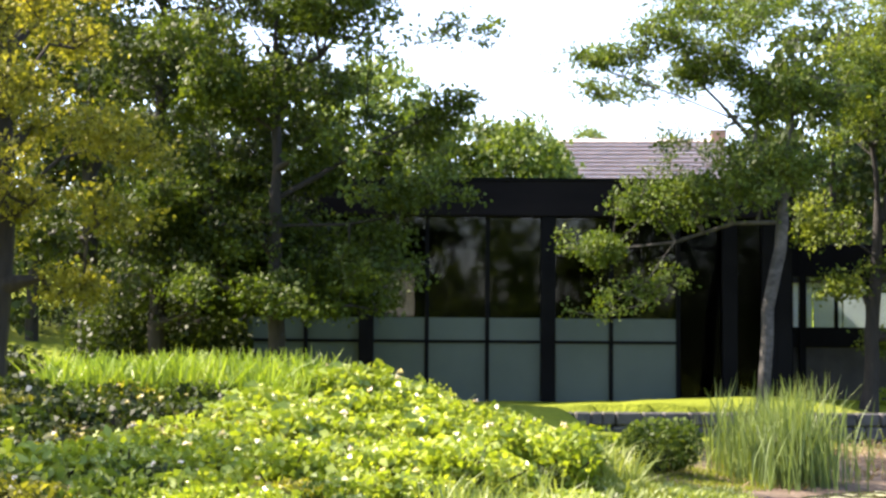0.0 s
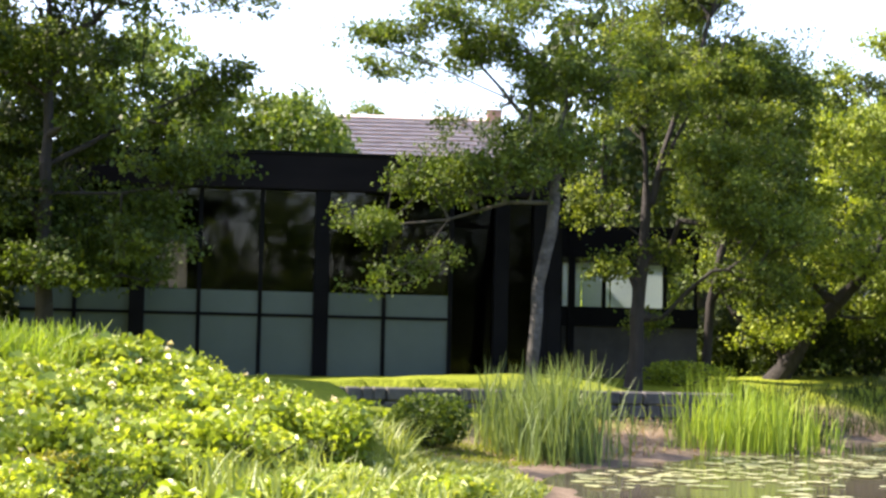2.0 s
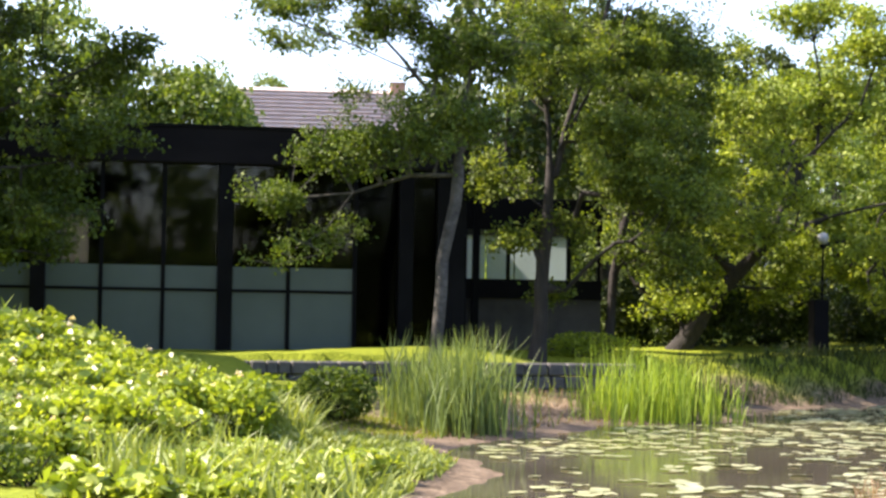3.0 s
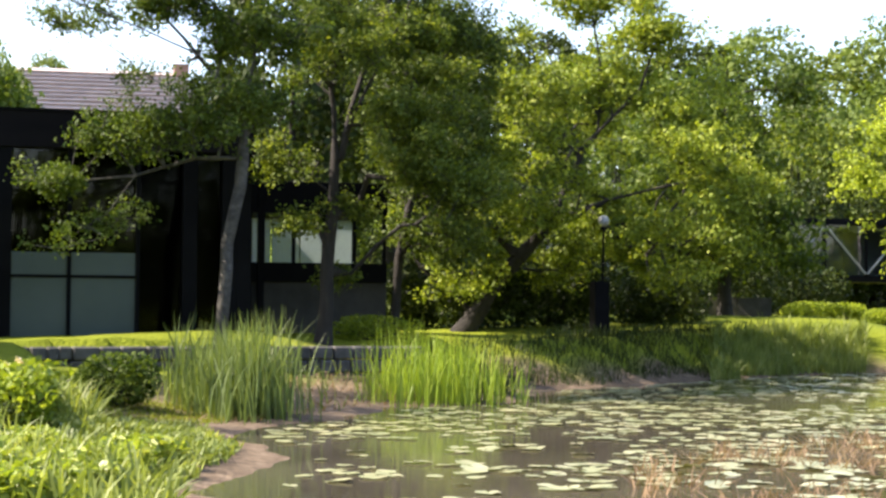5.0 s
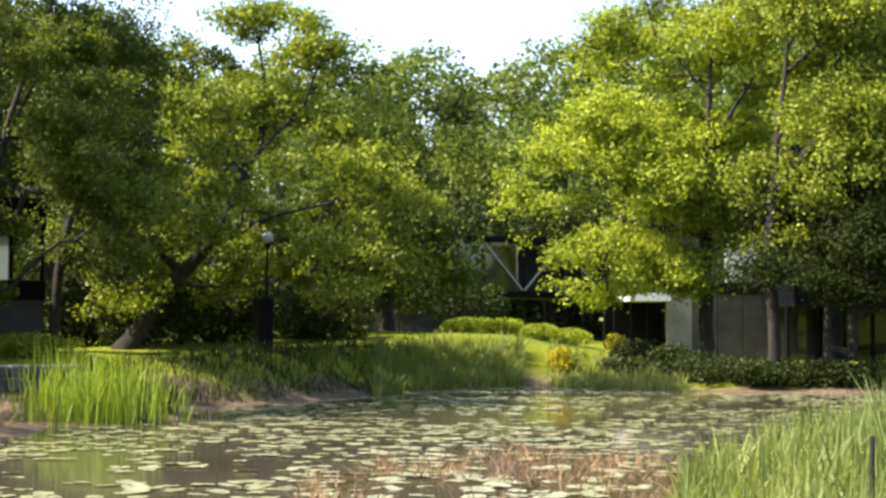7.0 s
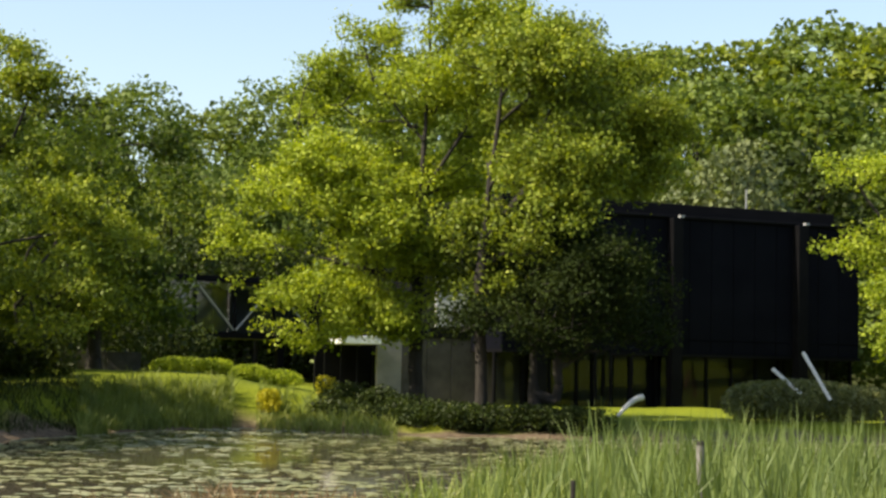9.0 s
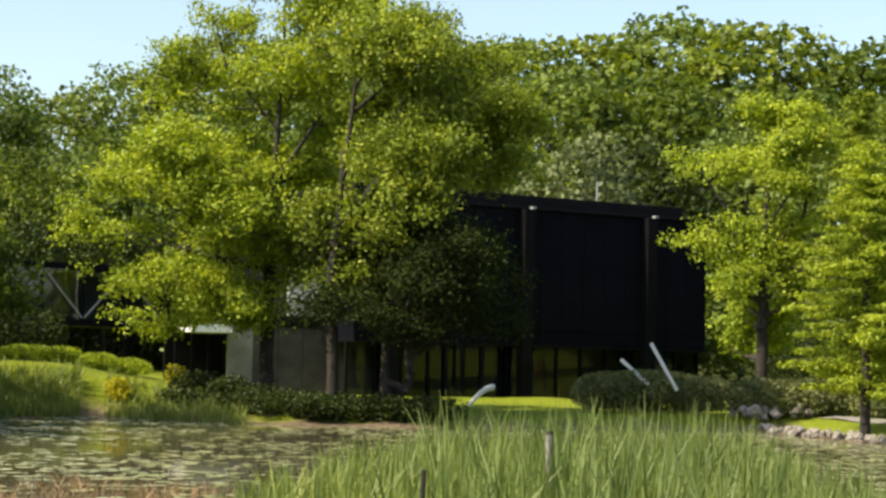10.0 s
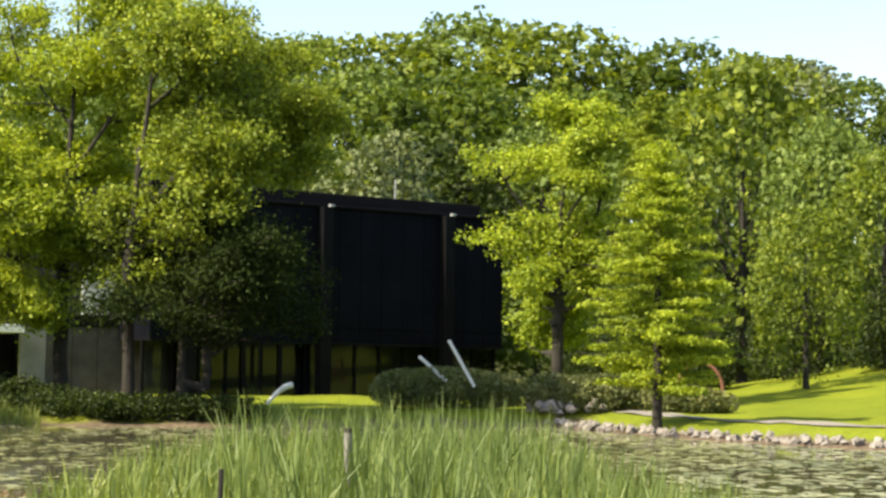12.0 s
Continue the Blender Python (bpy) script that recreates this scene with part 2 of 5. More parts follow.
# ---- mesh helpers ----
def mesh_np(name, verts, faces, mat, smooth=False):
    """A mesh from numpy arrays; faces: list of equal-sided index arrays."""
    me = bpy.data.meshes.new(name)
    verts = np.asarray(verts, np.float32).reshape(-1, 3)
    faces = np.asarray(faces, np.int32)
    n, k = faces.shape
    me.vertices.add(len(verts))
    me.vertices.foreach_set("co", verts.ravel())
    me.loops.add(n * k)
    me.loops.foreach_set("vertex_index", faces.ravel())
    me.polygons.add(n)
    me.polygons.foreach_set("loop_start", np.arange(0, n * k, k, dtype=np.int32))
    me.polygons.foreach_set("loop_total", np.full(n, k, np.int32))
    if smooth:
        me.polygons.foreach_set("use_smooth", np.ones(n, bool))
    me.update(calc_edges=True)
    me.validate()
    me.materials.append(mat)
    return me


def part(name, bm, mat, parent=None, label="", smooth=False):
    me = bpy.data.meshes.new(name)
    bm.to_mesh(me)
    bm.free()
    me.materials.append(mat)
    if smooth:
        me.polygons.foreach_set("use_smooth", [True] * len(me.polygons))
    ob = new(name, me)
    if parent:
        ob.parent = parent
    if label:
        ob["label"] = label
    return ob


def part_me(name, me, parent=None, label=""):
    ob = new(name, me)
    if parent:
        ob.parent = parent
    if label:
        ob["label"] = label
    return ob


def box(bm, x0, y0, z0, x1, y1, z1, bevel=0.0):
    g = bmesh.ops.create_cube(bm, size=1.0, matrix=Matrix.Translation(((x0 + x1) / 2, (y0 + y1) / 2, (z0 + z1) / 2)) @ Matrix.Diagonal((abs(x1 - x0), abs(y1 - y0), abs(z1 - z0), 1)))
    if bevel:
        bmesh.ops.bevel(bm, geom=list({e for v in g["verts"] for e in v.link_edges}), offset=bevel, segments=1, affect="EDGES")
    return bm


def boxed(*a, **k):
    return box(bmesh.new(), *a, **k)


def rod(bm, a, b, r0, r1=None, sides=8):
    a, b = Vector(a), Vector(b)
    m = Matrix.Translation((a + b) / 2) @ (b - a).to_track_quat("Z", "Y").to_matrix().to_4x4()
    bmesh.ops.create_cone(bm, cap_ends=True, segments=sides, radius1=r0, radius2=r0 if r1 is None else r1, depth=(b - a).length, matrix=m)
    return bm


def empty(name, m, label, category, group="", kind=""):
    ob = new(name)
    ob.empty_display_size = 0.2
    ob.matrix_world = m
    return tagged(ob, label, category, group, kind)


def polar(az, dist):
    return dist * math.sin(radians(az)), dist * math.cos(radians(az))


# ---- ground ----
POND = np.array([(2.0, 8), (2.2, 13), (2.5, 15.4), (3.3, 17.4), (3.9, 19.6), (3.7, 21.4), (4.2, 23.3), (6.1, 25.6), (7.9, 28.4), (9.2, 28.6), (10.6, 29.6), (12.1, 33.4),
                 (14.8, 35.2), (16.7, 36.9), (20.0, 39.6), (23.8, 41.8), (26.0, 41.9), (25.8, 38.6), (27.2, 36.0), (31, 34), (36, 32.2),
                 (39.4, 30.4), (37.6, 27), (36.0, 24.1), (35.0, 20.5), (34.6, 17.9), (34, 10), (32, 2), (24, -3), (14, -1), (8, 3), (4, 5)], float)


def shore_distance(x, y):
    """Metres outside (+) or inside (-) the pond's edge."""
    p = np.stack([x, y], -1)
    best, inside = np.full(x.shape, 1e9), np.zeros(x.shape, bool)
    for a, b in zip(POND, np.roll(POND, -1, 0)):
        ab = b - a
        s = np.clip(((p - a) @ ab) / (ab @ ab), 0, 1)
        best = np.minimum(best, np.linalg.norm(p - a - s[..., None] * ab, axis=-1))
        cross = ((a[1] > y) != (b[1] > y)) & (x < (b[0] - a[0]) * (y - a[1]) / (b[1] - a[1] + 1e-12) + a[0])
        inside ^= cross
    return np.where(inside, -best, best)


def smooth(a, b, v):
    s = np.clip((v - a) / (b - a), 0, 1)
    return s * s * (3 - 2 * s)


def ripple(x, y, s):
    return np.sin(x * s + 1.3 * np.sin(y * s * 0.7)) * np.cos(y * s * 1.1 + 0.9 * np.sin(x * s * 0.6))


def beach(az, D):
    return smooth(4, 8, az) * (1 - smooth(13, 24, az)) * smooth(20.5, 24, D) * (1 - smooth(34, 42, D))


def land(x, y):
    """Height of the ground."""
    x, y = np.asarray(x, float), np.asarray(y, float)
    d, az, D = shore_distance(x, y) + 0.22 * ripple(x, y, 1.4) + 0.1 * ripple(x, y, 4.1), np.degrees(np.arctan2(x, y)), np.hypot(x, y)
    w = smooth(28, 38, az) * (1 - smooth(100, 130, az))
    h = 0.35 + (0.98 * (1 - w) + 0.36 * w - 0.35) * smooth(21, 33, D)
    h = h + 0.47 * (1 - w) * smooth(43, 55, D)
    h = h + 0.88 * np.exp(-(np.maximum(np.abs(x + 5.4) - 3.6, 0) / 2.2) ** 2 - ((y - 22.2) / 3.4) ** 2)
    h = h + 0.22 * np.exp(-((x - 7.6) / 2.6) ** 2 - ((y - 34.2) / 1.6) ** 2)
    h = h + smooth(54, 66, az) * (1 - smooth(110, 140, az)) * smooth(46, 85, D) * 2.3
    h = h + (1 - smooth(14, 26, az)) * smooth(50, 92, D) * 5.5 + smooth(88, 150, D) * 9 + smooth(150, 400, D) * 6
    h = h + 0.05 * ripple(x, y, 0.9) + 0.02 * ripple(x, y, 3.1)
    width = 2.2 + 4.8 * beach(az, D)
    out = np.clip(h, 0.03, None) * smooth(-0.1, 1, np.maximum(d, 0) / width) + 0.02
    edge = 32.9 + (x - 5.8) * 0.105
    low = smooth(2.0, 2.8, x) * (1 - smooth(9.2, 13.0, x)) * (y < edge + 0.05)
    out = out + low * (np.minimum(out, 0.08 + 0.07 * np.maximum(d, 0) + 0.03 * ripple(x, y, 2.3)) - out)
    return np.where(d > 0, out, 0.02 - 0.7 * smooth(0, 2.5, -d))


def ground_z(x, y):
    return float(land(np.array([x]), np.array([y]))[0])


def build_ground():
    az = np.radians(np.concatenate([np.arange(-24, 74, 0.36), np.arange(74, 336, 4.0)]))
    rad = np.concatenate([[0.01], np.arange(0.6, 9, 0.7), np.arange(9, 46, 0.22), np.arange(46, 110, 1.0), np.geomspace(112, 4200, 26)])
    A, R = np.meshgrid(az, rad)
    x, y = R * np.sin(A), R * np.cos(A)
    z = land(x, y)
    v = np.stack([x, y, z], -1).reshape(-1, 3)
    nr, na = x.shape
    i, j = np.meshgrid(np.arange(nr - 1), np.arange(na), indexing="ij")
    k = (j + 1) % na
    f = np.stack([i * na + j, i * na + k, (i + 1) * na + k, (i + 1) * na + j], -1).reshape(-1, 4)
    f = f[:, ::-1]
    me = mesh_np("ground", v, f, GROUND, True)
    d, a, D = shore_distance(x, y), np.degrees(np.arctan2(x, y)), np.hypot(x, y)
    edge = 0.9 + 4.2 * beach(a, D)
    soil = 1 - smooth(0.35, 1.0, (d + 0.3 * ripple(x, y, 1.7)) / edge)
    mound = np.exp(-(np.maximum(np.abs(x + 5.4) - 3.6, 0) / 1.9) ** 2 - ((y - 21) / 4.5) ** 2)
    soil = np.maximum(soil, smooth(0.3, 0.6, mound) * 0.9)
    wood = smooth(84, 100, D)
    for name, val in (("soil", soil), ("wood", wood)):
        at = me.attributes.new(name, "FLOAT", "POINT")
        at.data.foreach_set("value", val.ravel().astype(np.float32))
    tagged(new("ground", me), "sunlit mown lawn with bare soil at the pond's edge", "ground", kind="structure")


build_ground()
bm = bmesh.new()
bmesh.ops.create_grid(bm, x_segments=1, y_segments=1, size=1, matrix=Matrix.Translation((18, 20, 0.0)) @ Matrix.Diagonal((26, 26, 1, 1)))
tagged(part("water", bm, WATER), "murky grey-brown pond water with still reflections", "pond", kind="structure")


# ---- building kit ----
def place(parent, name, mat, x0, y0, z0, x1, y1, z1, bevel=0.0, label=""):
    return part(name, boxed(x0, y0, z0, x1, y1, z1, bevel=bevel), mat, parent, label)


def glass_pavilion():
    b = empty("glass_pavilion", pose(0, 36, 0.95), "low black steel pavilion with tinted glass walls and frosted lower panes", "building")
    L, R, TOP, ROOF, DEEP = -5.36, 6.95, 3.80, 4.52, 9.5
    place(b, "floor_slab", CARPET, L, 0.05, -0.4, R, DEEP, 0.0)
    place(b, "plinth", STEEL, L, -0.12, -0.4, R, 0.05, 0.02)
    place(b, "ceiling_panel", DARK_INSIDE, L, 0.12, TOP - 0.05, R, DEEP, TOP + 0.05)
    place(b, "roof", STEEL_BROWN, L - 0.15, 0.0, ROOF - 0.16, R + 0.15, DEEP + 0.2, ROOF - 0.02)
    fas = place(b, "fascia", STEEL_BROWN, L - 0.2, -0.22, TOP, R + 0.2, -0.02, ROOF, 0.01, "dark brown steel roof fascia")
    place(fas, "fascia_lip", STEEL, L - 0.24, -0.26, ROOF, R + 0.24, 0.02, ROOF + 0.05)
    for s in (L, R - 0.12):
        place(b, "side_wall", STEEL, s, 0.1, 0.0, s + 0.12, DEEP, TOP)
    # black sheet added behind the last panes to keep them dark
    place(b, "dark_backing", STEEL, 4.85, 1.2, 0.0, R - 0.12, 1.3, TOP - 0.05)
    # back wall with one tall window, its opal pane standing in for daylight
    wx0, wx1, wz0, wz1 = -1.62, -0.72, 2.05, 3.45
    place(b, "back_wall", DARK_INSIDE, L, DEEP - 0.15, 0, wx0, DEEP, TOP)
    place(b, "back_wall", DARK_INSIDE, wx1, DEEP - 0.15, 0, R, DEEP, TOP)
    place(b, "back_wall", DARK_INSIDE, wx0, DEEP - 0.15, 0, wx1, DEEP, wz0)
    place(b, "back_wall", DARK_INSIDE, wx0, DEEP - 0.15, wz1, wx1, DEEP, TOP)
    place(b, "back_window", OPAL, wx0, DEEP - 0.1, wz0, wx1, DEEP - 0.08, wz1, 0, "opal pane standing in for daylight in the back window")
    cols = [-5.21 + 3.67 * i for i in range(4)] + [6.6, 6.9]
    for c in cols:
        place(b, "column", STEEL, c - 0.15, -0.18, -0.35, c + 0.15, 0.1, TOP, 0.008)
    muls = sorted([-5.21 + 3.67 * i + 1.223 * k for i in range(3) for k in (1, 2)] + [4.75])
    muls = [m + (0.06 if abs(m - 3.35) < 0.2 else 0) for m in muls if m < 4.0] + [4.77]
    for m in muls:
        place(b, "mullion", STEEL, m - 0.04, -0.07, 0.0, m + 0.04, 0.06, TOP, 0.004)
    posts = sorted([c for c in cols if c <= 5.81] + muls)
    for p, q in zip(posts, posts[1:]):
        if q - p < 0.3:
            continue
        low = 1.74 if q < 4.9 else 0.02
        pane = place(b, "pane", GLASS if q < 4.9 else GLASS_DARK, p + 0.03, -0.004, low, q - 0.03, 0.004, TOP)
        pane.visible_shadow = False
        if q < 4.9:
            place(b, "transom", STEEL, p + 0.03, -0.04, 1.23, q - 0.03, 0.04, 1.29)
            place(b, "frosted_panel", FROST, p + 0.03, -0.004, 0.02, q - 0.03, 0.012, 1.74, 0, "frosted grey-green glass panel")
    pane = place(b, "pane", GLASS_DARK, 5.83, -0.004, 0.02, 6.45, 0.004, TOP)
    pane.visible_shadow = False
    return b


def covered_walkway():
    b = empty("covered_walkway", pose(7.2, 39.0, 0.95), "single-storey dark steel wing with pale windows over a grey wall", "building")
    L = 3.6
    # plinth wall takes the dimmed render that carries tree shade
    place(b, "wall", WALL_SHADED, 0, 0, -0.3, L, 0.2, 1.25, 0, "plinth wall, its shade put into a dim brown colour")
    place(b, "band", STEEL, 0, -0.08, 1.25, L, 0.2, 1.68, 0.01)
    place(b, "fascia", STEEL, 0, -0.12, 2.78, L, 2.6, 3.5, 0.01)
    place(b, "floor_slab", CARPET, 0, 0.2, 1.3, L, 2.6, 1.5)
    n = 4
    for i in range(n + 1):
        x = 0.75 + (L - 0.8) * i / n
        place(b, "mullion", STEEL, x - 0.035, -0.02, 1.68, x + 0.035, 0.12, 2.78)
    for i in range(n):
        x0, x1 = 0.75 + (L - 0.8) * i / n, 0.75 + (L - 0.8) * (i + 1) / n
        pane = place(b, "pane", GLASS_CLEAR, x0 + 0.03, 0.03, 1.68, x1 - 0.03, 0.038, 2.78)
        pane.visible_shadow = False
        # opal sheet in place of the bright daylight behind the wing
        place(b, "rear_pane", OPAL, x0 + 0.02, 2.5, 1.5, x1 - 0.02, 2.52, 2.8, 0, "opal rear pane standing in for daylight beyond")
    for x in (0.1, 0.4, 0.68):
        place(b, "post", STEEL, x - 0.07, -0.14, -0.3, x + 0.07, 0.0, 4.1)


def footbridge():
    (ax, ay), (bx, by) = polar(17.5, 74), polar(37.0, 83)
    ln, turn = math.hypot(bx - ax, by - ay), math.degrees(math.atan2(by - ay, bx - ax))
    b = empty("covered_footbridge", pose(ax, ay, 0.9, 0, 0, turn), "raised covered footbridge with black frame and pale diagonal braces", "bridge")
    z0, z1, w = 2.3, 4.48, 2.6
    place(b, "deck", STEEL, 0, 0, z0 - 0.28, ln, w, z0, 0.01)
    place(b, "roof", STEEL, -0.2, -0.25, z1, ln + 0.2, w + 0.25, z1 + 0.26, 0.01)
    step = 1.86
    n = int(ln / step)
    for i in range(n + 1):
        x = i * step - 0.39
        place(b, "post", STEEL, x - 0.05, -0.05, z0, x + 0.05, 0.05, z1)
        if i < n:
            pane = place(b, "pane", GLASS_CLEAR, x + 0.05, 0.06, z0, x + step - 0.05, 0.07, z1)
            pane.visible_shadow = False
            place(b, "rear_pane", FROST, x + 0.02, w - 0.05, z0, x + step - 0.02, w, z1 - 0.2)
            zz = (z0 + 0.08, z1 - 0.08) if i % 2 == 0 else (z1 - 0.08, z0 + 0.08)
            part("brace", rod(bmesh.new(), (x + 0.05, -0.1, zz[0]), (x + step - 0.05, -0.1, zz[1]), 0.042), BRACE, b, "pale diagonal steel brace")
    for k in range(6):
        x = 3 + k * (ln - 6) / 5
        place(b, "support", STEEL, x - 0.16, 0.3, -0.8, x + 0.16, 0.65, z0 - 0.28)
    bm = bmesh.new()
    bmesh.ops.create_uvsphere(bm, u_segments=16, v_segments=10, radius=0.42, matrix=Matrix.Translation((ln * 0.655, 1.2, z1 + 0.02)) @ Matrix.Diagonal((1, 1, 0.75, 1)))
    part("roof_dome", bm, WHITE, b, "pale domed rooflight", True)
    return b


def dark_hall():
    b = empty("dark_hall", pose(50.7, 51.1, 0.34, 0, 0, -13.3), "large black-clad upper storey raised over a recessed glass ground floor", "building")
    L, R, Z0, Z1, ZT = -7.6, 9.2, 2.22, 7.66, 8.3
    place(b, "upper_body", PANEL, L, 0.15, Z0, R, 15, Z1)
    place(b, "soffit", STEEL, L - 0.02, 0.0, Z0 - 0.12, R + 0.02, 15, Z0)
    place(b, "roof_upstand", STEEL_BROWN, L + 0.1, 0.5, Z1, R - 1.0, 14.6, ZT, 0.02)
    place(b, "roof_edge", STEEL, L - 0.1, -0.05, Z1, R + 0.1, 15.1, Z1 + 0.12, 0.02)
    for i in range(16):
        x = L + (R - L) * i / 16
        place(b, "cladding_panel", PANEL, x + 0.012, 0.09, Z0 + 0.55, x + (R - L) / 16 - 0.012, 0.15, Z1 - 0.03, 0.006)
        place(b, "lower_panel", PANEL, x + 0.012, 0.10, Z0 + 0.02, x + (R - L) / 16 - 0.012, 0.15, Z0 + 0.52, 0.006)
    for c in (-6.06, 0, 6.06):
        col = place(b, "column", STEEL, c - 0.24, -0.34, -0.4, c + 0.24, 0.12, Z1, 0.012)
        place(col, "bracket", BRACE, c + 0.06, -0.4, Z1 + 0.01, c + 0.24, -0.2, Z1 + 0.11)
    part("mast", rod(bmesh.new(), (4.1, 1.0, Z1), (4.1, 1.0, Z1 + 1.5), 0.035), BRACE, b, "thin pale roof mast")
    place(b, "ground_floor_slab", CARPET, L, 0.2, -0.3, R, 15, 0.02)
    place(b, "core_wall", BRACE, L + 1, 2.6, 0, R - 1, 2.9, Z0 - 0.12)
    n = 14
    for i in range(n + 1):
        x = L + (R - L) * i / n
        place(b, "mullion", STEEL, x - 0.05, 0.62, 0.0, x + 0.05, 0.76, Z0 - 0.12)
        if i < n:
            pane = place(b, "pane", GLASS_HALL, x + 0.05, 0.68, 0.02, x + (R - L) / n - 0.05, 0.69, Z0 - 0.12)
            pane.visible_shadow = False
    # thin poles standing in the undercroft
    for c in (-3.6, -2.9, -1.95):
        part("thin_post", rod(bmesh.new(), (c, -0.1, -0.3), (c, -0.1, Z0 - 0.1), 0.07), STEEL, b)
    return b


def entrance_wing():
    x, y = polar(35.6, 70)
    b = empty("entrance_wing", pose(x, y, 0.8, 0, 0, -20), "low entrance wing with pale upper panels and grey walls", "building")
    place(b, "canopy", WHITE, -2.1, -1.2, 1.85, -0.55, 2, 2.15, 0.01, "white canopy roof")
    # black on this wall stands in for the shade inside the recess
    place(b, "shaded_recess_wall", STEEL, -2.4, 2.0, -0.4, 0, 2.2, 2.1)
    for i in range(4):
        place(b, "door_post", STEEL, -2.3 + 0.66 * i, 0.8, -0.4, -2.22 + 0.66 * i, 0.9, 2.05)
    n = 8
    for i in range(n):
        # first panel in plain grey render, the others in the shade-dimmed copy
        place(b, "wall_panel", GREY_WALL if i == 0 else WALL_SHADED, i * 1.02 - 0.4, -0.1, -0.6, i * 1.02 + 0.6, 0.1, 2.15, 0.01)
    place(b, "beam", STEEL, 0, -0.16, 2.15, n * 1.02, 6, 2.6, 0.01)
    for i in range(5):
        place(b, "upper_panel", PALE_WALL, 2.0 + i * 1.25, 0, 2.6, 3.22 + i * 1.25, 0.12, 5.4, 0.01, "pale upper facade panel")
    place(b, "upper_body", STEEL, 2.0, 0.15, 2.6, 8.3, 6, 5.5)


def far_house():
    x, y = polar(6.6, 92)
    z = ground_z(x, y)
    b = empty("tiled_house", pose(x, y, z, 0, 0, -4), "brick house with a grey-brown tiled roof among trees", "house")
    e, r = 11.4 - z, 14.15 - z
    place(b, "wall", BRICK, -5.3, 0, -1, 4.5, 7, e)
    bm = bmesh.new()
    v = [bm.verts.new(p) for p in ((-5.8, -0.5, e - 0.15), (4.9, -0.5, e - 0.15), (4.2, 3.5, r), (-5.0, 3.5, r), (4.9, 7.5, e - 0.15), (-5.8, 7.5, e - 0.15))]
    for f in ((0, 1, 2, 3), (4, 5, 3, 2), (1, 4, 2), (5, 0, 3), (0, 5, 4, 1)):
        bm.faces.new([v[i] for i in f])
    roof = part("roof", bm, ROOF_TILE, b, "grey-brown tiled roof")
    for i in range(11):
        s = (i + 0.5) / 11.5
        hw = 4.9 - 0.7 * s
        place(roof, "tile_course", ROOF_TILE, -hw - 0.85, -0.5 + 4 * s - 0.2, e - 0.12 + (r - e + 0.15) * s, hw, -0.5 + 4 * s + 0.2, e - 0.105 + (r - e + 0.15) * s)
    place(b, "chimney", BRICK, 3.5, 3.1, r - 1.5, 4.3, 3.8, r + 0.45, 0.02)
    for i in range(3):
        place(b, "window", GLASS, -3.2 + 2.6 * i, -0.06, e - 1.7, -2.0 + 2.6 * i, -0.02, e - 0.5)


# ---- plants ----
def tubes(path_a, path_b, ra, rb, sides=5):
    """Tapered tubes between pairs of points."""
    d = path_b - path_a
    d = d / np.maximum(np.linalg.norm(d, axis=1, keepdims=True), 1e-6)
    ref = np.where(np.abs(d[:, 2:3]) > 0.9, np.array([[1.0, 0, 0]]), np.array([[0, 0, 1.0]]))
    u = np.cross(d, ref)
    u /= np.linalg.norm(u, axis=1, keepdims=True)
    w = np.cross(d, u)
    ang = np.arange(sides) * 2 * np.pi / sides
    ring = u[:, None] * np.cos(ang)[None, :, None] + w[:, None] * np.sin(ang)[None, :, None]
    v = np.concatenate([path_a[:, None] + ring * ra[:, None, None], path_b[:, None] + ring * rb[:, None, None]], 1)
    n = len(path_a)
    k = np.arange(sides)
    f = np.stack([k, (k + 1) % sides, (k + 1) % sides + sides, k + sides], -1)
    return v.reshape(-1, 3), (f[None] + (np.arange(n) * 2 * sides)[:, None, None]).reshape(-1, 4)


def leaf_quads(p, size, g, flat=0.0, aspect=0.62, face=None):
    """Folded leaf blades at the points p; flat: how far they lie level."""
    n = len(p)
    a = g.normal(size=(n, 3))
    a[:, 2] *= 1 - 0.6 * flat
    a /= np.linalg.norm(a, axis=1, keepdims=True)
    nrm = g.normal(size=(n, 3)) * (1 - flat) + np.array([0, 0, 1.0]) * (0.35 + flat)
    if face is not None:
        nrm = nrm * 0.95 + face * 0.8
    s = np.cross(a, nrm)
    s /= np.maximum(np.linalg.norm(s, axis=1, keepdims=True), 1e-6)
    up = np.cross(s, a)
    L = (size * g.uniform(0.6, 1.35, n))[:, None]
    W = L * aspect * 0.5
    fold = up * W * 0.5
    v = np.stack([p - a * L * 0.5, p + s * W + fold - a * L * 0.05, p + a * L * 0.5, p - s * W + fold - a * L * 0.05], 1)
    return v.reshape(-1, 3), np.arange(4 * n).reshape(n, 4)


def blob_points(blobs, n, g, shell=0.55):
    wts = np.array([b[6] if len(b) > 6 else b[3] * b[4] * b[5] for b in blobs], float)
    pick = g.choice(len(blobs), n, p=wts / wts.sum())
    d = g.normal(size=(n, 3))
    d /= np.linalg.norm(d, axis=1, keepdims=True)
    r = shell + (1 - shell) * g.random(n) ** 0.6
    inner = g.random(n) < 0.25
    r = np.where(inner, g.random(n) ** 0.5 * shell, r)
    B = np.array([b[:6] for b in blobs], float)[pick]
    return B[:, :3] + d * r[:, None] * B[:, 3:6]


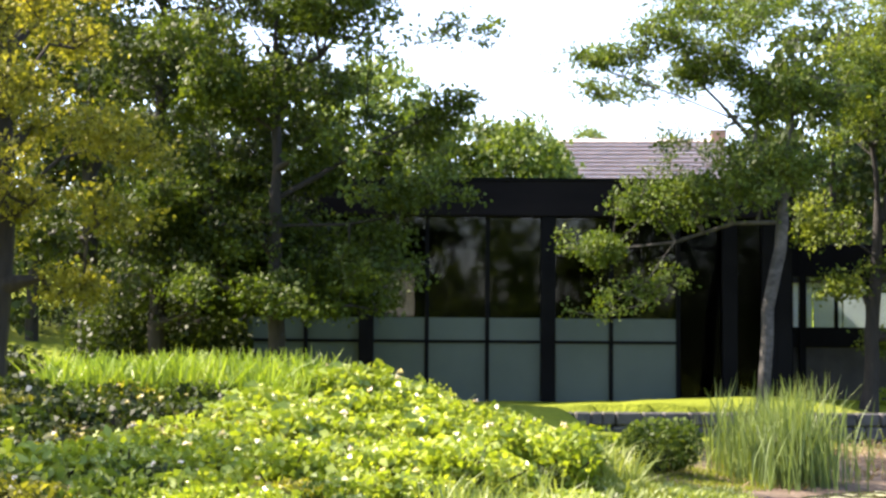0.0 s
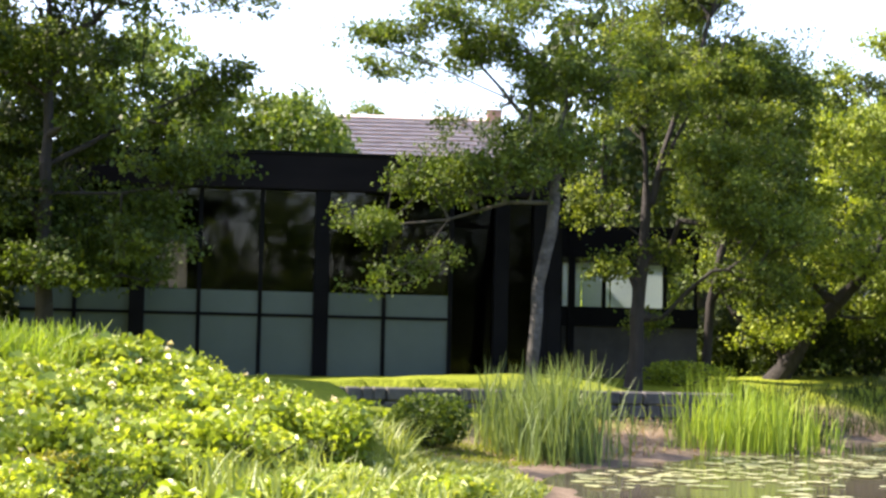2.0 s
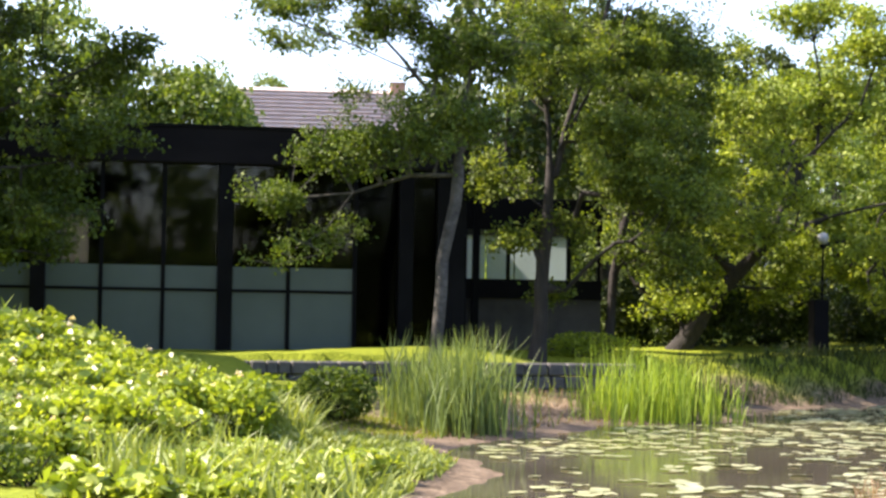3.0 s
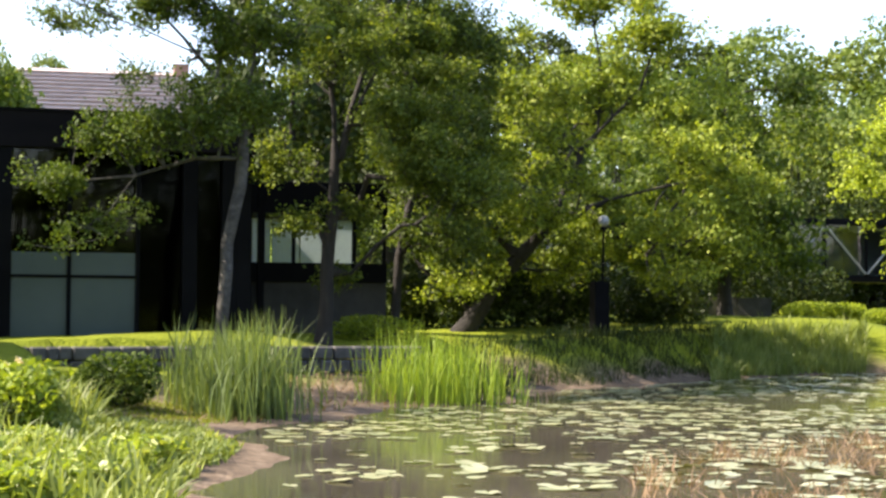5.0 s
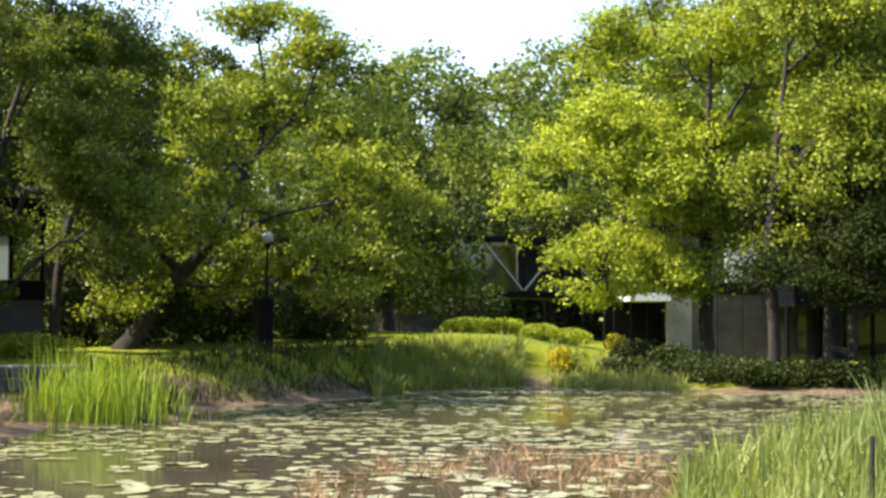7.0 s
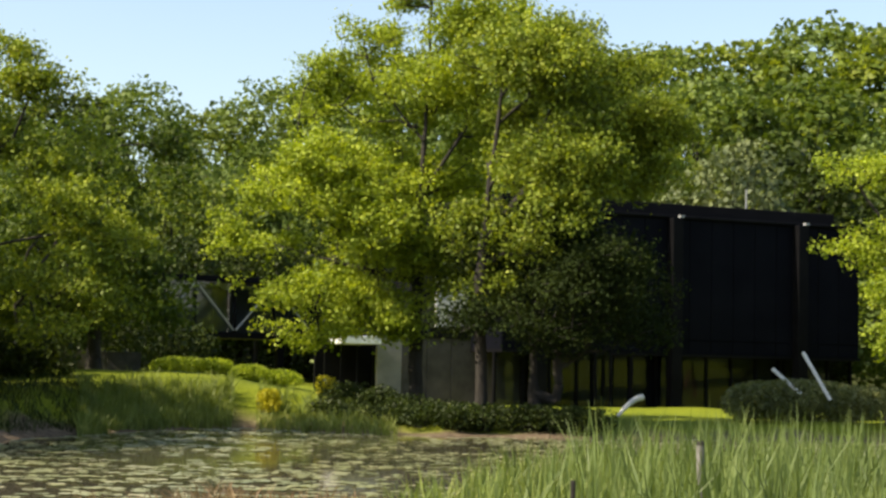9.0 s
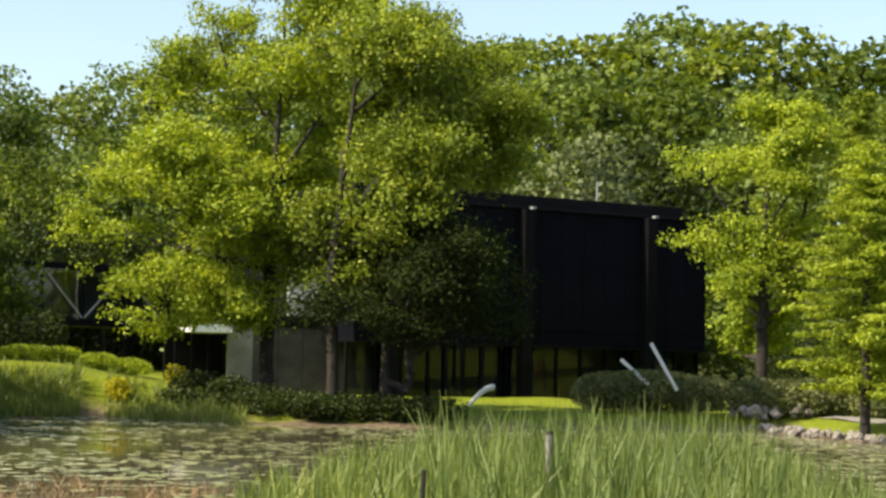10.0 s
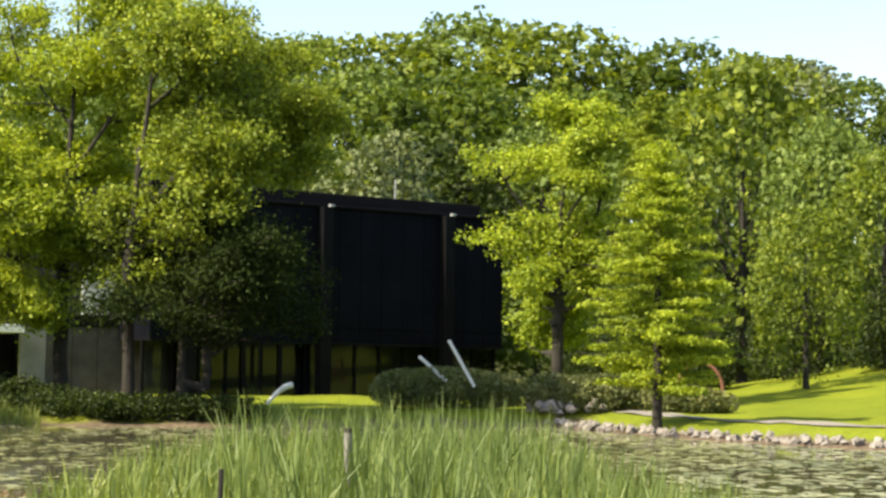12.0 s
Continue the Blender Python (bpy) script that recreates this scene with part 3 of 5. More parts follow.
def tree_meshes(seed, trunk, blobs, clusters, per, leaf, mat, bark, radius, spread=0.32, droop=0.0, flat=0.0, aspect=0.62, shell=0.55, bough=0.5, taper=0.6, sides=6, node=0.4):
    """Trunk and limb mesh and leaf mesh; trunk: points of the main stems, each a list."""
    g = np.random.default_rng(seed)
    pos, par = [], []
    for stem in trunk:
        stem = [Vector(p) for p in stem]
        start = 0 if pos else None
        prev = -1
        if start is not None:
            prev = int(np.argmin([(Vector(p) - stem[0]).length for p in pos]))
        for a, b in zip(stem, stem[1:]):
            k = max(2, int((b - a).length / 0.45))
            for i in range(k + (b is stem[-1])):
                q = a.lerp(b, i / k)
                q = q + Vector((g.normal(0, 0.02), g.normal(0, 0.02), 0))
                pos.append(tuple(q))
                par.append(prev)
                prev = len(pos) - 1
    m = max(12, clusters // 9)
    heads = blob_points(blobs, m, g, shell)
    size = bough * g.uniform(0.6, 1.25, m)
    pick = g.integers(m, size=clusters)
    tg = heads[pick] + np.clip(g.normal(0, 1, (clusters, 3)), -1.8, 1.8) * np.array([1, 1, 0.45]) * size[pick][:, None]
    P = np.zeros((len(pos) + clusters * 16, 3))
    P[:len(pos)] = pos
    n = len(pos)
    order = np.argsort(np.min(np.linalg.norm(tg[:, None, :2] - P[None, :n:3, :2], axis=-1), axis=1))
    tips = []
    for ti in order:
        q = tg[ti]
        dv = q - P[:n]
        dist = np.linalg.norm(dv, axis=1)
        cost = dist + 1.2 * np.maximum(0, P[:n, 2] + 0.25 * np.hypot(dv[:, 0], dv[:, 1]) - q[2]) + 3.0 * (P[:n, 2] < min(1.5, 0.2 * tg[:, 2].max()))
        j = int(np.argmin(cost))
        k = int(np.clip(dist[j] / node, 1, 14))
        a = P[j].copy()
        side = g.normal(0, 0.12, 3) * dist[j]
        prev = j
        for i in range(1, k + 1):
            s = i / k
            P[n] = a + (q - a) * s + side * math.sin(math.pi * s) + np.array([0, 0, 0.10 * dist[j] * math.sin(math.pi * s)])
            par.append(prev)
            prev = n
            n += 1
        tips.append(n - 1)
    P = P[:n]
    par = np.array(par)
    load = np.zeros(n)
    load[tips] = 1
    for i in range(n - 1, 0, -1):
        if par[i] >= 0:
            load[par[i]] += load[i]
    load = np.maximum(load, 0.6)
    rad = np.maximum(radius * (load / load[0]) ** taper, 0.009)
    m = par >= 0
    flare = np.exp(-P[:, 2] / 0.35) * 0.5 + 1
    rad = rad * flare
    v, f = tubes(P[par[m]], P[m], rad[par[m]] * 0.98, rad[m], sides)
    wood = mesh_np("trunk", v, f, bark, True)
    c = np.repeat(tg, per, 0)
    off = g.normal(0, spread * 0.78, (len(c), 3)) * np.array([1, 1, 0.7])
    off[:, 2] -= droop * np.abs(off[:, 2]) + droop * np.hypot(off[:, 0], off[:, 1])
    out = (c + off) - np.repeat(heads[pick], per, 0) + np.array([0, 0, 0.25])
    out /= np.maximum(np.linalg.norm(out, axis=1, keepdims=True), 1e-6)
    lv, lf = leaf_quads(c + off, leaf, g, flat, aspect, out * 0.9)
    return wood, mesh_np("crown", lv, lf, mat)


def lumpy_crown(seed, w, h, mat, lumps, per, leaf):
    """A dense crown of rounded lumps, thickly set with leaf sprays; tip at 15.4 m."""
    g = np.random.default_rng(seed)
    d = g.normal(size=(lumps, 3))
    d /= np.linalg.norm(d, axis=1, keepdims=True)
    c = d * np.array([w * 0.66, w * 0.66, h * 0.68]) * g.uniform(0.75, 1.0, (lumps, 1)) + np.array([0, 0, 8.6])
    r = w * g.uniform(0.34, 0.52, lumps)
    c[:4] = [(0, 0, 4.6), (0.3, 0, 7.4), (-0.2, 0.3, 9.8), (0, 0, 12.0)]
    r[:4] = w * np.array([0.62, 0.72, 0.68, 0.48])
    k = np.repeat(np.arange(lumps), per)
    n = g.normal(size=(len(k), 3))
    n[:, 2] += 0.35
    n /= np.linalg.norm(n, axis=1, keepdims=True)
    p = c[k] + n * (r[k] * g.uniform(0.8, 1.12, len(k)) * (1 + 0.13 * np.sin(5 * n[:, 0] + k) * np.sin(6 * n[:, 1] + 2 * k) + 0.1 * np.sin(9 * n[:, 2] + k)))[:, None]
    inside = np.zeros(len(p), bool)
    for i in range(lumps):
        inside |= (np.linalg.norm(p - c[i], axis=1) < r[i] * (0.6 if i > 3 else 0.7))
    p, n = p[~inside], n[~inside]
    v, f = leaf_quads(p, leaf, g, 0.0, 0.7, n * 0.9)
    root = np.repeat(np.array([[0, 0, 5.0]]), lumps, 0)
    a = np.concatenate([np.array([[0, 0, -1.0], [0, 0, 4.0]]), root])
    b = np.concatenate([np.array([[0, 0, 4.0], [0.1, 0, 11.0]]), c])
    tv, tf = tubes(a, b, np.r_[0.36, 0.28, np.full(lumps, 0.06)], np.r_[0.28, 0.06, np.full(lumps, 0.02)], 6)
    return mesh_np("trunk", tv, tf, BARK, True), mesh_np("crown", v, f, mat)


def tree(name, xy, label, meshes, z=None, turn=0.0, scale=1.0, category="tree", group="", sink=0.08):
    x, y = xy
    b = empty(name, pose(x, y, (ground_z(x, y) if z is None else z) - sink, 0, 0, turn) @ Matrix.Scale(scale, 4), label, category, group)
    part_me("trunk", meshes[0], b)
    part_me("crown", meshes[1], b)
    return b


def blades(xy, z, height, width, g, mat, name, lean=0.25, bend=0.35):
    """Upright grass-like leaves: strips of three pieces that arch over."""
    n = len(xy)
    th = g.uniform(0, 2 * np.pi, n)
    d = np.stack([np.cos(th), np.sin(th), 0 * th], -1)
    ph = g.uniform(0, 2 * np.pi, n)
    s = np.stack([np.cos(ph), np.sin(ph), 0 * ph], -1)
    h = height * g.uniform(0.4, 1.25, n) * (0.88 + 0.22 * ripple(xy[:, 0], xy[:, 1], 1.15))
    ln = np.abs(g.normal(0, lean, n))
    bd = np.abs(g.normal(0, bend, n))
    base = np.stack([xy[:, 0], xy[:, 1], z], -1)
    rows = []
    for t, w in ((0, 0.9), (0.4, 1.0), (0.75, 0.7), (1.0, 0.08)):
        c = base + np.array([0, 0, 1.0]) * (h * t * (1 - 0.25 * bd * t))[:, None] + d * (h * (ln * t + bd * t ** 3))[:, None]
        rows += [c - s * (width * w / 2), c + s * (width * w / 2)]
    v = np.stack(rows, 1)
    f = np.array([[0, 1, 3, 2], [2, 3, 5, 4], [4, 5, 7, 6]])
    return mesh_np(name, v.reshape(-1, 3), (f[None] + (np.arange(n) * 8)[:, None, None]).reshape(-1, 4), mat)


def stuff(name, me, label, category):
    return tagged(new(name, me), label, category, kind="stuff")


def scatter(n, g, accept, box_):
    """n random points in a box (x0, y0, x1, y1) that accept(x, y) takes."""
    out = np.zeros((0, 2))
    while len(out) < n:
        p = np.stack([g.uniform(box_[0], box_[2], 4 * n), g.uniform(box_[1], box_[3], 4 * n)], -1)
        out = np.concatenate([out, p[accept(p[:, 0], p[:, 1])]])
    return out[:n]


def shrub(name, xy, r, n, leaf, mat, label, seed, category="shrub", z=None, flat=0.0, flowers=None, lumps=5, shell=0.75):
    """A rounded bush: a dense lumpy mass of leaves on a few stems."""
    g = np.random.default_rng(seed)
    x, y = xy
    b = empty(name, pose(x, y, ground_z(x, y) if z is None else z), label, category)
    blobs = [(0, 0, r[2] * 0.35, r[0] * 0.8, r[1] * 0.8, r[2] * 0.6)]
    for _ in range(lumps):
        a, q = g.uniform(0, 2 * np.pi), g.uniform(0.35, 0.7)
        blobs.append((r[0] * q * math.cos(a), r[1] * q * math.sin(a), r[2] * g.uniform(0.3, 0.55), r[0] * 0.42, r[1] * 0.42, r[2] * 0.45))
    p = blob_points(blobs, n, g, shell)
    p = p[p[:, 2] > 0.02]
    v, f = leaf_quads(p, leaf, g, flat)
    tagged(part_me("foliage", mesh_np("foliage", v, f, mat), b), kind="stuff")
    k = 14
    tips = p[g.choice(len(p), k)]
    root = np.stack([g.normal(0, r[0] * 0.15, k), g.normal(0, r[1] * 0.15, k), np.full(k, -0.05)], -1)
    v, f = tubes(root, tips, np.full(k, 0.02), np.full(k, 0.006))
    tagged(part_me("stem", mesh_np("stem", v, f, BARK), b), kind="stuff")
    if flowers:
        top = p[(p[:, 2] > r[2] * 0.5)]
        fp = top[g.choice(len(top), min(flowers[1], len(top)))] + np.array([0, 0, 0.06])
        v, f = leaf_quads(np.repeat(fp, 4, 0), flowers[2], g, 0.6, 0.9)
        tagged(part_me("blossom", mesh_np("blossom", v, f, flowers[0]), b), kind="stuff")
    return b


# ---- buildings ----
glass_pavilion()
covered_walkway()
footbridge()
dark_hall()
entrance_wing()
far_house()

# ---- trees by the pavilion ----
tree("golden_tree", polar(-14.2, 27), "tree with golden sunlit spring leaves beside the mound", tree_meshes(
    11, [[(0, 0, 0), (0.1, 0, 3), (0.0, 0.2, 6), (0.1, 0.1, 11)]],
    [(0.2, 0, 6.0, 2.5, 2.5, 4.6), (0.6, -0.4, 3.4, 2.0, 2.0, 1.6), (-1.5, 0, 5, 2, 2, 3)], 640, 54, 0.095, LEAF_GOLD, BARK, 0.2, 0.2, bough=0.36))
# tree out of view, added only to cast shade on the bed's left
tree("shade_tree", polar(-31.0, 21.5), "unseen broad tree added to shade the bed", tree_meshes(
    10, [[(0, 0, 0), (0.1, 0, 3), (0.0, 0.2, 6), (0.1, 0.1, 9)]],
    [(0.2, 0, 6.0, 2.5, 2.5, 3.2), (0.4, -0.4, 3.6, 2.0, 2.0, 1.4)], 420, 36, 0.15, LEAF_MID, BARK, 0.2))
tree("dark_tree", polar(-9.2, 33), "dense dark green broadleaf tree", tree_meshes(
    12, [[(0, 0, 0), (0.1, 0, 3), (0.0, 0.2, 6), (0.1, 0.1, 11)]],
    [(0, 0, 6.5, 2.6, 2.6, 5.2), (0.3, -0.4, 3.2, 2.6, 2.2, 2.0), (1.2, -0.3, 2.4, 1.8, 1.6, 1.1)], 620, 50, 0.115, LEAF_DARK, BARK, 0.18, 0.24, bough=0.4))
tree("dark_tree", polar(-11.4, 40), "dense dark green broadleaf tree", tree_meshes(
    9, [[(0, 0, 0), (0.1, 0, 3), (0.0, 0.2, 6), (0.1, 0.1, 11)]],
    [(0, 0, 7.0, 3.0, 2.6, 5.2), (0.3, -0.4, 3.4, 2.8, 2.2, 2.2)], 460, 40, 0.17, LEAF_DARK, BARK, 0.2))
tree("maple_tree", polar(-5.35, 31), "tall maple with dark trunk, spreading limbs and backlit leaves", tree_meshes(13,
    [[(0, 0, -0.1), (-0.04, 0, 3.71), (-0.07, 0, 5.7), (-0.04, 0, 7.2), (0, 0, 9.73)], [(-0.06, 0, 4.9), (-0.92, 0.26, 5.48), (-1.44, 0.52, 6.97)],
     [(-0.08, 0, 6.1), (-0.65, -0.35, 6.89), (-1.01, -0.7, 7.78)], [(-0.01, 0, 3.71), (1.06, 0.2, 4.33), (2.05, 0.4, 4.95), (2.94, 0.61, 5.37)],
     [(-0.03, 0, 5.9), (0.74, 0.08, 6.22), (1.43, 0.16, 7.24), (2.22, 0.23, 8.08)], [(-0.04, 0, 3.22), (1.27, -0.31, 3.24), (2.46, -0.61, 3.46)]],
    [(1.08, 0, 2.54, 1.67, 1.53, 0.84, 2.53), (-0.49, 0.99, 3.01, 1.38, 1.27, 1.33, 3.22), (2.26, -0.93, 3.55, 0.59, 0.6, 0.44, 0.52), (0.66, 1.15, 4.52, 1.08, 1.02, 0.54, 0.95), (-0.83, -0.23, 5.58, 0.98, 0.94, 1.03, 1.52), (2.04, -0.78, 5.95, 1.08, 1.02, 0.44, 0.57),
     (3.19, 0.55, 6.68, 0.24, 0.31, 0.34, 0.19), (3.34, -0.41, 5.93, 0.15, 0.3, 0.15, 0.08), (0.24, 0.5, 7.01, 1.67, 1.53, 0.44, 0.7), (2.74, 0.32, 5.36, 0.49, 0.52, 0.29, 0.35), (-0.67, -1.22, 2.08, 0.98, 0.94, 0.34, 0.76), (2.96, 0.4, 2.67, 0.15, 0.3, 0.24, 0.09),
     (1.02, -0.74, 8.35, 2.26, 2.03, 0.93, 2.22), (0.7, -0.27, 2, 0.88, 0.86, 0.2, 0.49), (-1.87, 0.93, 3.88, 0.78, 0.77, 1.43, 1.71), (-1.63, -1.13, 6.56, 0.78, 0.77, 0.74, 0.96), (0.25, 1.2, 5.81, 1.97, 1.78, 1.03, 2.15), (1.53, -1.2, 6.64, 1.38, 1.27, 0.74, 1.19),
     (1.26, -1, 4.23, 1.57, 1.44, 0.54, 1.29), (2.45, 1, 4.75, 0.59, 0.6, 0.34, 0.39), (-0.09, 0.6, 2.43, 2.07, 1.86, 0.74, 2.31)],
    1150, 54, 0.1, LEAF_MAPLE, BARK, 0.17, 0.18, bough=0.34, taper=0.62), turn=5.35)
tree("birch_tree", polar(10.15, 33), "pale-barked tree with airy crown on the lawn berm", tree_meshes(24,
    [[(-0.01, 0, -0.1), (0.13, 0, 2.46), (0.42, 0, 4.04), (0.44, 0, 4.89), (0.64, 0, 6.27), (0.68, 0, 7.86), (0.73, 0, 9.47)], [(0.44, 0, 4.78), (-0.41, 0.26, 5.94), (-1.05, 0.52, 6.68), (-1.59, 0.78, 7.75), (-2.02, 1.04, 8.82)],
     [(0.59, 0, 5.95), (1.27, -0.35, 6.91), (1.69, -0.7, 8.19)], [(0.42, 0, 4.04), (-0.51, 0.2, 4.04), (-1.56, 0.4, 3.71), (-2.82, 0.61, 3.6)],
     [(-1.56, 0, 3.71), (-2.08, 0.08, 2.97), (-2.7, 0.16, 2.55)], [(-0.41, 0, 5.94), (-1.47, -0.31, 6.36), (-2.96, -0.61, 6.89)]],
    [(-2.93, 0, 3.58, 0.37, 0.41, 0.15, 0.33), (-1.97, 0.27, 3.03, 0.24, 0.31, 0.12, 0.19), (-2.7, -0.33, 2.55, 0.16, 0.3, 0.08, 0.13), (-2.09, 0.59, 4.45, 0.72, 0.71, 0.2, 0.17), (-1.2, -0.08, 4.56, 0.3, 0.35, 0.44, 0.4), (-0.41, -0.3, 4.78, 0.45, 0.48, 0.7, 0.8),
     (-2.32, 0.84, 6.62, 0.87, 0.84, 0.17, 0.22), (-3.07, -0.49, 7.1, 0.45, 0.48, 0.23, 0.16), (-0.84, 0.3, 7, 0.87, 0.84, 0.33, 0.33), (0.11, 0.21, 6.26, 0.45, 0.48, 0.49, 0.37), (1.17, -0.53, 6.48, 0.51, 0.53, 0.7, 0.66), (-0.43, 1, 8.29, 2.24, 2, 0.7, 1.48),
     (0.65, -0.22, 5.1, 0.3, 0.35, 0.44, 0.4), (-1.47, 0.8, 5.72, 0.66, 0.66, 0.23, 0.17), (-2.12, -0.8, 7.32, 0.98, 0.93, 0.28, 0.32), (0.21, -0.6, 7.22, 0.87, 0.84, 0.38, 0.36)],
    950, 42, 0.08, LEAF_MID, BARK_PALE, 0.13, 0.17, bough=0.3, taper=0.85), turn=-10.15)
tree("ash_tree", polar(13.35, 36), "slender upright tree with several steep limbs", tree_meshes(15,
    [[(0.08, 0, -0.1), (0.19, 0, 2.1), (0.28, 0, 3.81), (0.21, 0, 5.31), (0.52, 0, 6.93), (0.69, 0, 9.01)], [(0.36, 0, 3.81), (0.75, 0.26, 5.31), (1.21, 0.52, 6.69), (1.72, 0.78, 8.31)],
     [(0.55, 0, 4.5), (1.55, -0.35, 6.57), (2.12, -0.7, 7.61)], [(0.21, 0, 3.13), (-0.5, 0.2, 3.64), (-0.96, 0.4, 4.39)],
     [(0.23, 0, 5.08), (-0.17, 0.08, 6.58), (-0.34, 0.16, 8.32)]],
    [(-0.73, 0, 4.33, 0.33, 0.39, 0.82, 0.8), (-0.68, 0.36, 5.54, 0.41, 0.45, 0.48, 0.45), (0.75, -0.94, 6, 0.96, 0.92, 0.82, 1.1), (1.89, 0.61, 6.46, 0.73, 0.73, 0.65, 0.83), (-0.17, -0.11, 6.93, 0.56, 0.58, 0.48, 0.38), (2.57, -0.28, 7.14, 0.39, 0.43, 0.31, 0.25),
     (1.09, 1.01, 8.31, 1.65, 1.5, 0.65, 1.09), (1.67, -0.76, 4.04, 0.84, 0.82, 0.99, 1.57), (0.53, 0.18, 2.9, 0.39, 0.43, 0.31, 0.13), (-0.32, 0.15, 2.67, 0.22, 0.3, 0.42, 0.24), (2.46, -0.47, 5.42, 0.39, 0.43, 0.77, 0.69), (0.31, 0.37, 1.41, 0.22, 0.3, 0.08, 0.11),
     (2.68, -0.39, 3.02, 0.73, 0.73, 0.88, 1.27)],
    820, 46, 0.09, LEAF_ASH, BARK, 0.16, 0.17, bough=0.3, taper=0.62), turn=-13.35)
tree("spreading_tree", polar(18.15, 45), "broad spreading tree with low dense branches over the bank", tree_meshes(16,
    [[(-0.21, 0, -0.1), (0.64, 0, 1.24), (1.93, 0, 2.68), (2.72, 0, 4.12), (2.79, 0, 4.62)], [(2.79, 0, 4.62), (2.29, 0.26, 5.99), (1.93, 0.52, 7.58)],
     [(2.79, 0, 4.62), (3.23, -0.35, 5.13), (4.24, -0.7, 6.15), (4.74, -1.04, 7.6)], [(-0.07, 0, 0.67), (-1.21, 0.2, 1.67), (-1.79, 0.4, 2.67)],
     [(3.23, 0, 5.06), (3.3, 0.08, 6.72), (3.08, 0.16, 8.45)], [(1.93, 0, 2.68), (3.51, -0.31, 3.4), (5.39, -0.61, 3.84)]],
    [(2.94, 0, 8.31, 1.7, 1.55, 0.49, 0.9), (1.64, 0.71, 7.58, 0.7, 0.7, 0.64, 0.55), (4.38, -1.27, 7.59, 0.92, 0.88, 0.71, 0.84), (2.79, 1.17, 6.28, 1.85, 1.67, 0.85, 1.29), (1.07, -0.16, 5.84, 0.56, 0.58, 1.42, 1.35), (5.54, -0.79, 5.43, 1.27, 1.19, 1.07, 1.91),
     (6.4, 1.42, 3.56, 1.56, 1.43, 1.14, 2.88), (1.21, -1.3, 3.4, 1.42, 1.31, 1.14, 2.65), (-0.5, 0.5, 2.67, 1.13, 1.07, 1.14, 2.4), (3.51, 0.56, 2.68, 1.85, 1.67, 0.85, 2.37), (5.1, -1.33, 1.83, 2.13, 1.92, 0.57, 2.09), (2.08, 1.4, 1.68, 1.99, 1.8, 0.49, 1.77),
     (-0.07, -0.74, 1.53, 1.27, 1.19, 0.49, 1.32), (7.12, -0.29, 1.97, 0.99, 0.94, 0.71, 1.33), (-1.36, 0.74, 4.1, 0.56, 0.58, 1.28, 1.35), (0.49, -0.89, 7.28, 0.56, 0.58, 0.57, 0.55), (3.58, -2.9, 2.11, 0.7, 0.7, 0.42, 0.63), (2.51, -3.2, 5.13, 1.7, 1.55, 0.99, 1.61),
     (4.67, -3.4, 4.13, 1.56, 1.43, 0.99, 1.7), (0.93, -3.4, 4.11, 1.42, 1.31, 0.99, 1.57), (3.23, 3, 5.85, 1.85, 1.67, 0.71, 1.11), (4.95, -3.6, 2.69, 1.42, 1.31, 0.57, 1.11)],
    1200, 46, 0.125, LEAF_SPRING, BARK, 0.23, 0.22, bough=0.4, taper=0.62), turn=-18.15)
tree("shaded_maple", polar(16.4, 39.5), "dark round-crowned maple in the shade behind the ash", tree_meshes(28,
    [[(-0.45, 0, -0.1), (-0.36, 0, 1.84), (0.01, 0, 3.72), (0.32, 0, 5.99)], [(0.14, 0, 2.72), (1.01, 0.26, 3.98)],
     [(0.14, 0, 3.09), (-0.62, -0.35, 4.22)]],
    [(0.25, 0, 5.74, 0.58, 0.6, 0.6, 0.66), (0.89, 0.58, 4.74, 0.52, 0.54, 0.73, 0.72), (-0.24, -0.79, 4.47, 0.45, 0.49, 0.85, 0.76), (0.51, 0.94, 3.35, 0.83, 0.81, 0.73, 0.99), (0.01, -0.18, 2.34, 0.7, 0.7, 0.48, 0.63), (1.02, -0.42, 2.22, 0.45, 0.49, 0.48, 0.47),
     (0.38, -1.6, 4.48, 0.58, 0.6, 0.73, 0.77), (0.51, 1.6, 3.35, 0.7, 0.7, 0.6, 0.76), (0.76, 1.8, 5.49, 0.58, 0.6, 0.6, 0.66), (0.13, 2.2, 4.98, 0.58, 0.6, 0.6, 0.66), (1.01, -1.8, 3.73, 0.45, 0.49, 0.6, 0.57), (0.76, 1.5, 6.76, 0.83, 0.81, 0.73, 0.99),
     (0, -0.5, 7.13, 0.83, 0.81, 0.73, 0.99), (1.01, 2.8, 5.62, 0.7, 0.7, 0.85, 1.01), (-0.37, 1, 5.61, 0.45, 0.49, 0.98, 0.85), (1.13, -1.5, 6.76, 0.58, 0.6, 0.6, 0.66)],
    1000, 44, 0.1, LEAF_MAPLE, BARK, 0.11, 0.24, bough=0.42), turn=-16.4)
tree("dark_alder", polar(26.3, 56), "dark broadleaf tree drooping towards the water", tree_meshes(
    17, [[(0, 0, 0), (0.1, 0, 2), (0.2, 0.0, 5), (0.1, 0.1, 8)]],
    [(0, 0, 5.2, 3.1, 3, 3.4), (0.8, -0.3, 2.8, 2.6, 2.4, 1.8), (-1.6, 0, 3.0, 2.2, 2, 2.0)], 460, 40, 0.19, LEAF_MID, BARK, 0.2, 0.4))
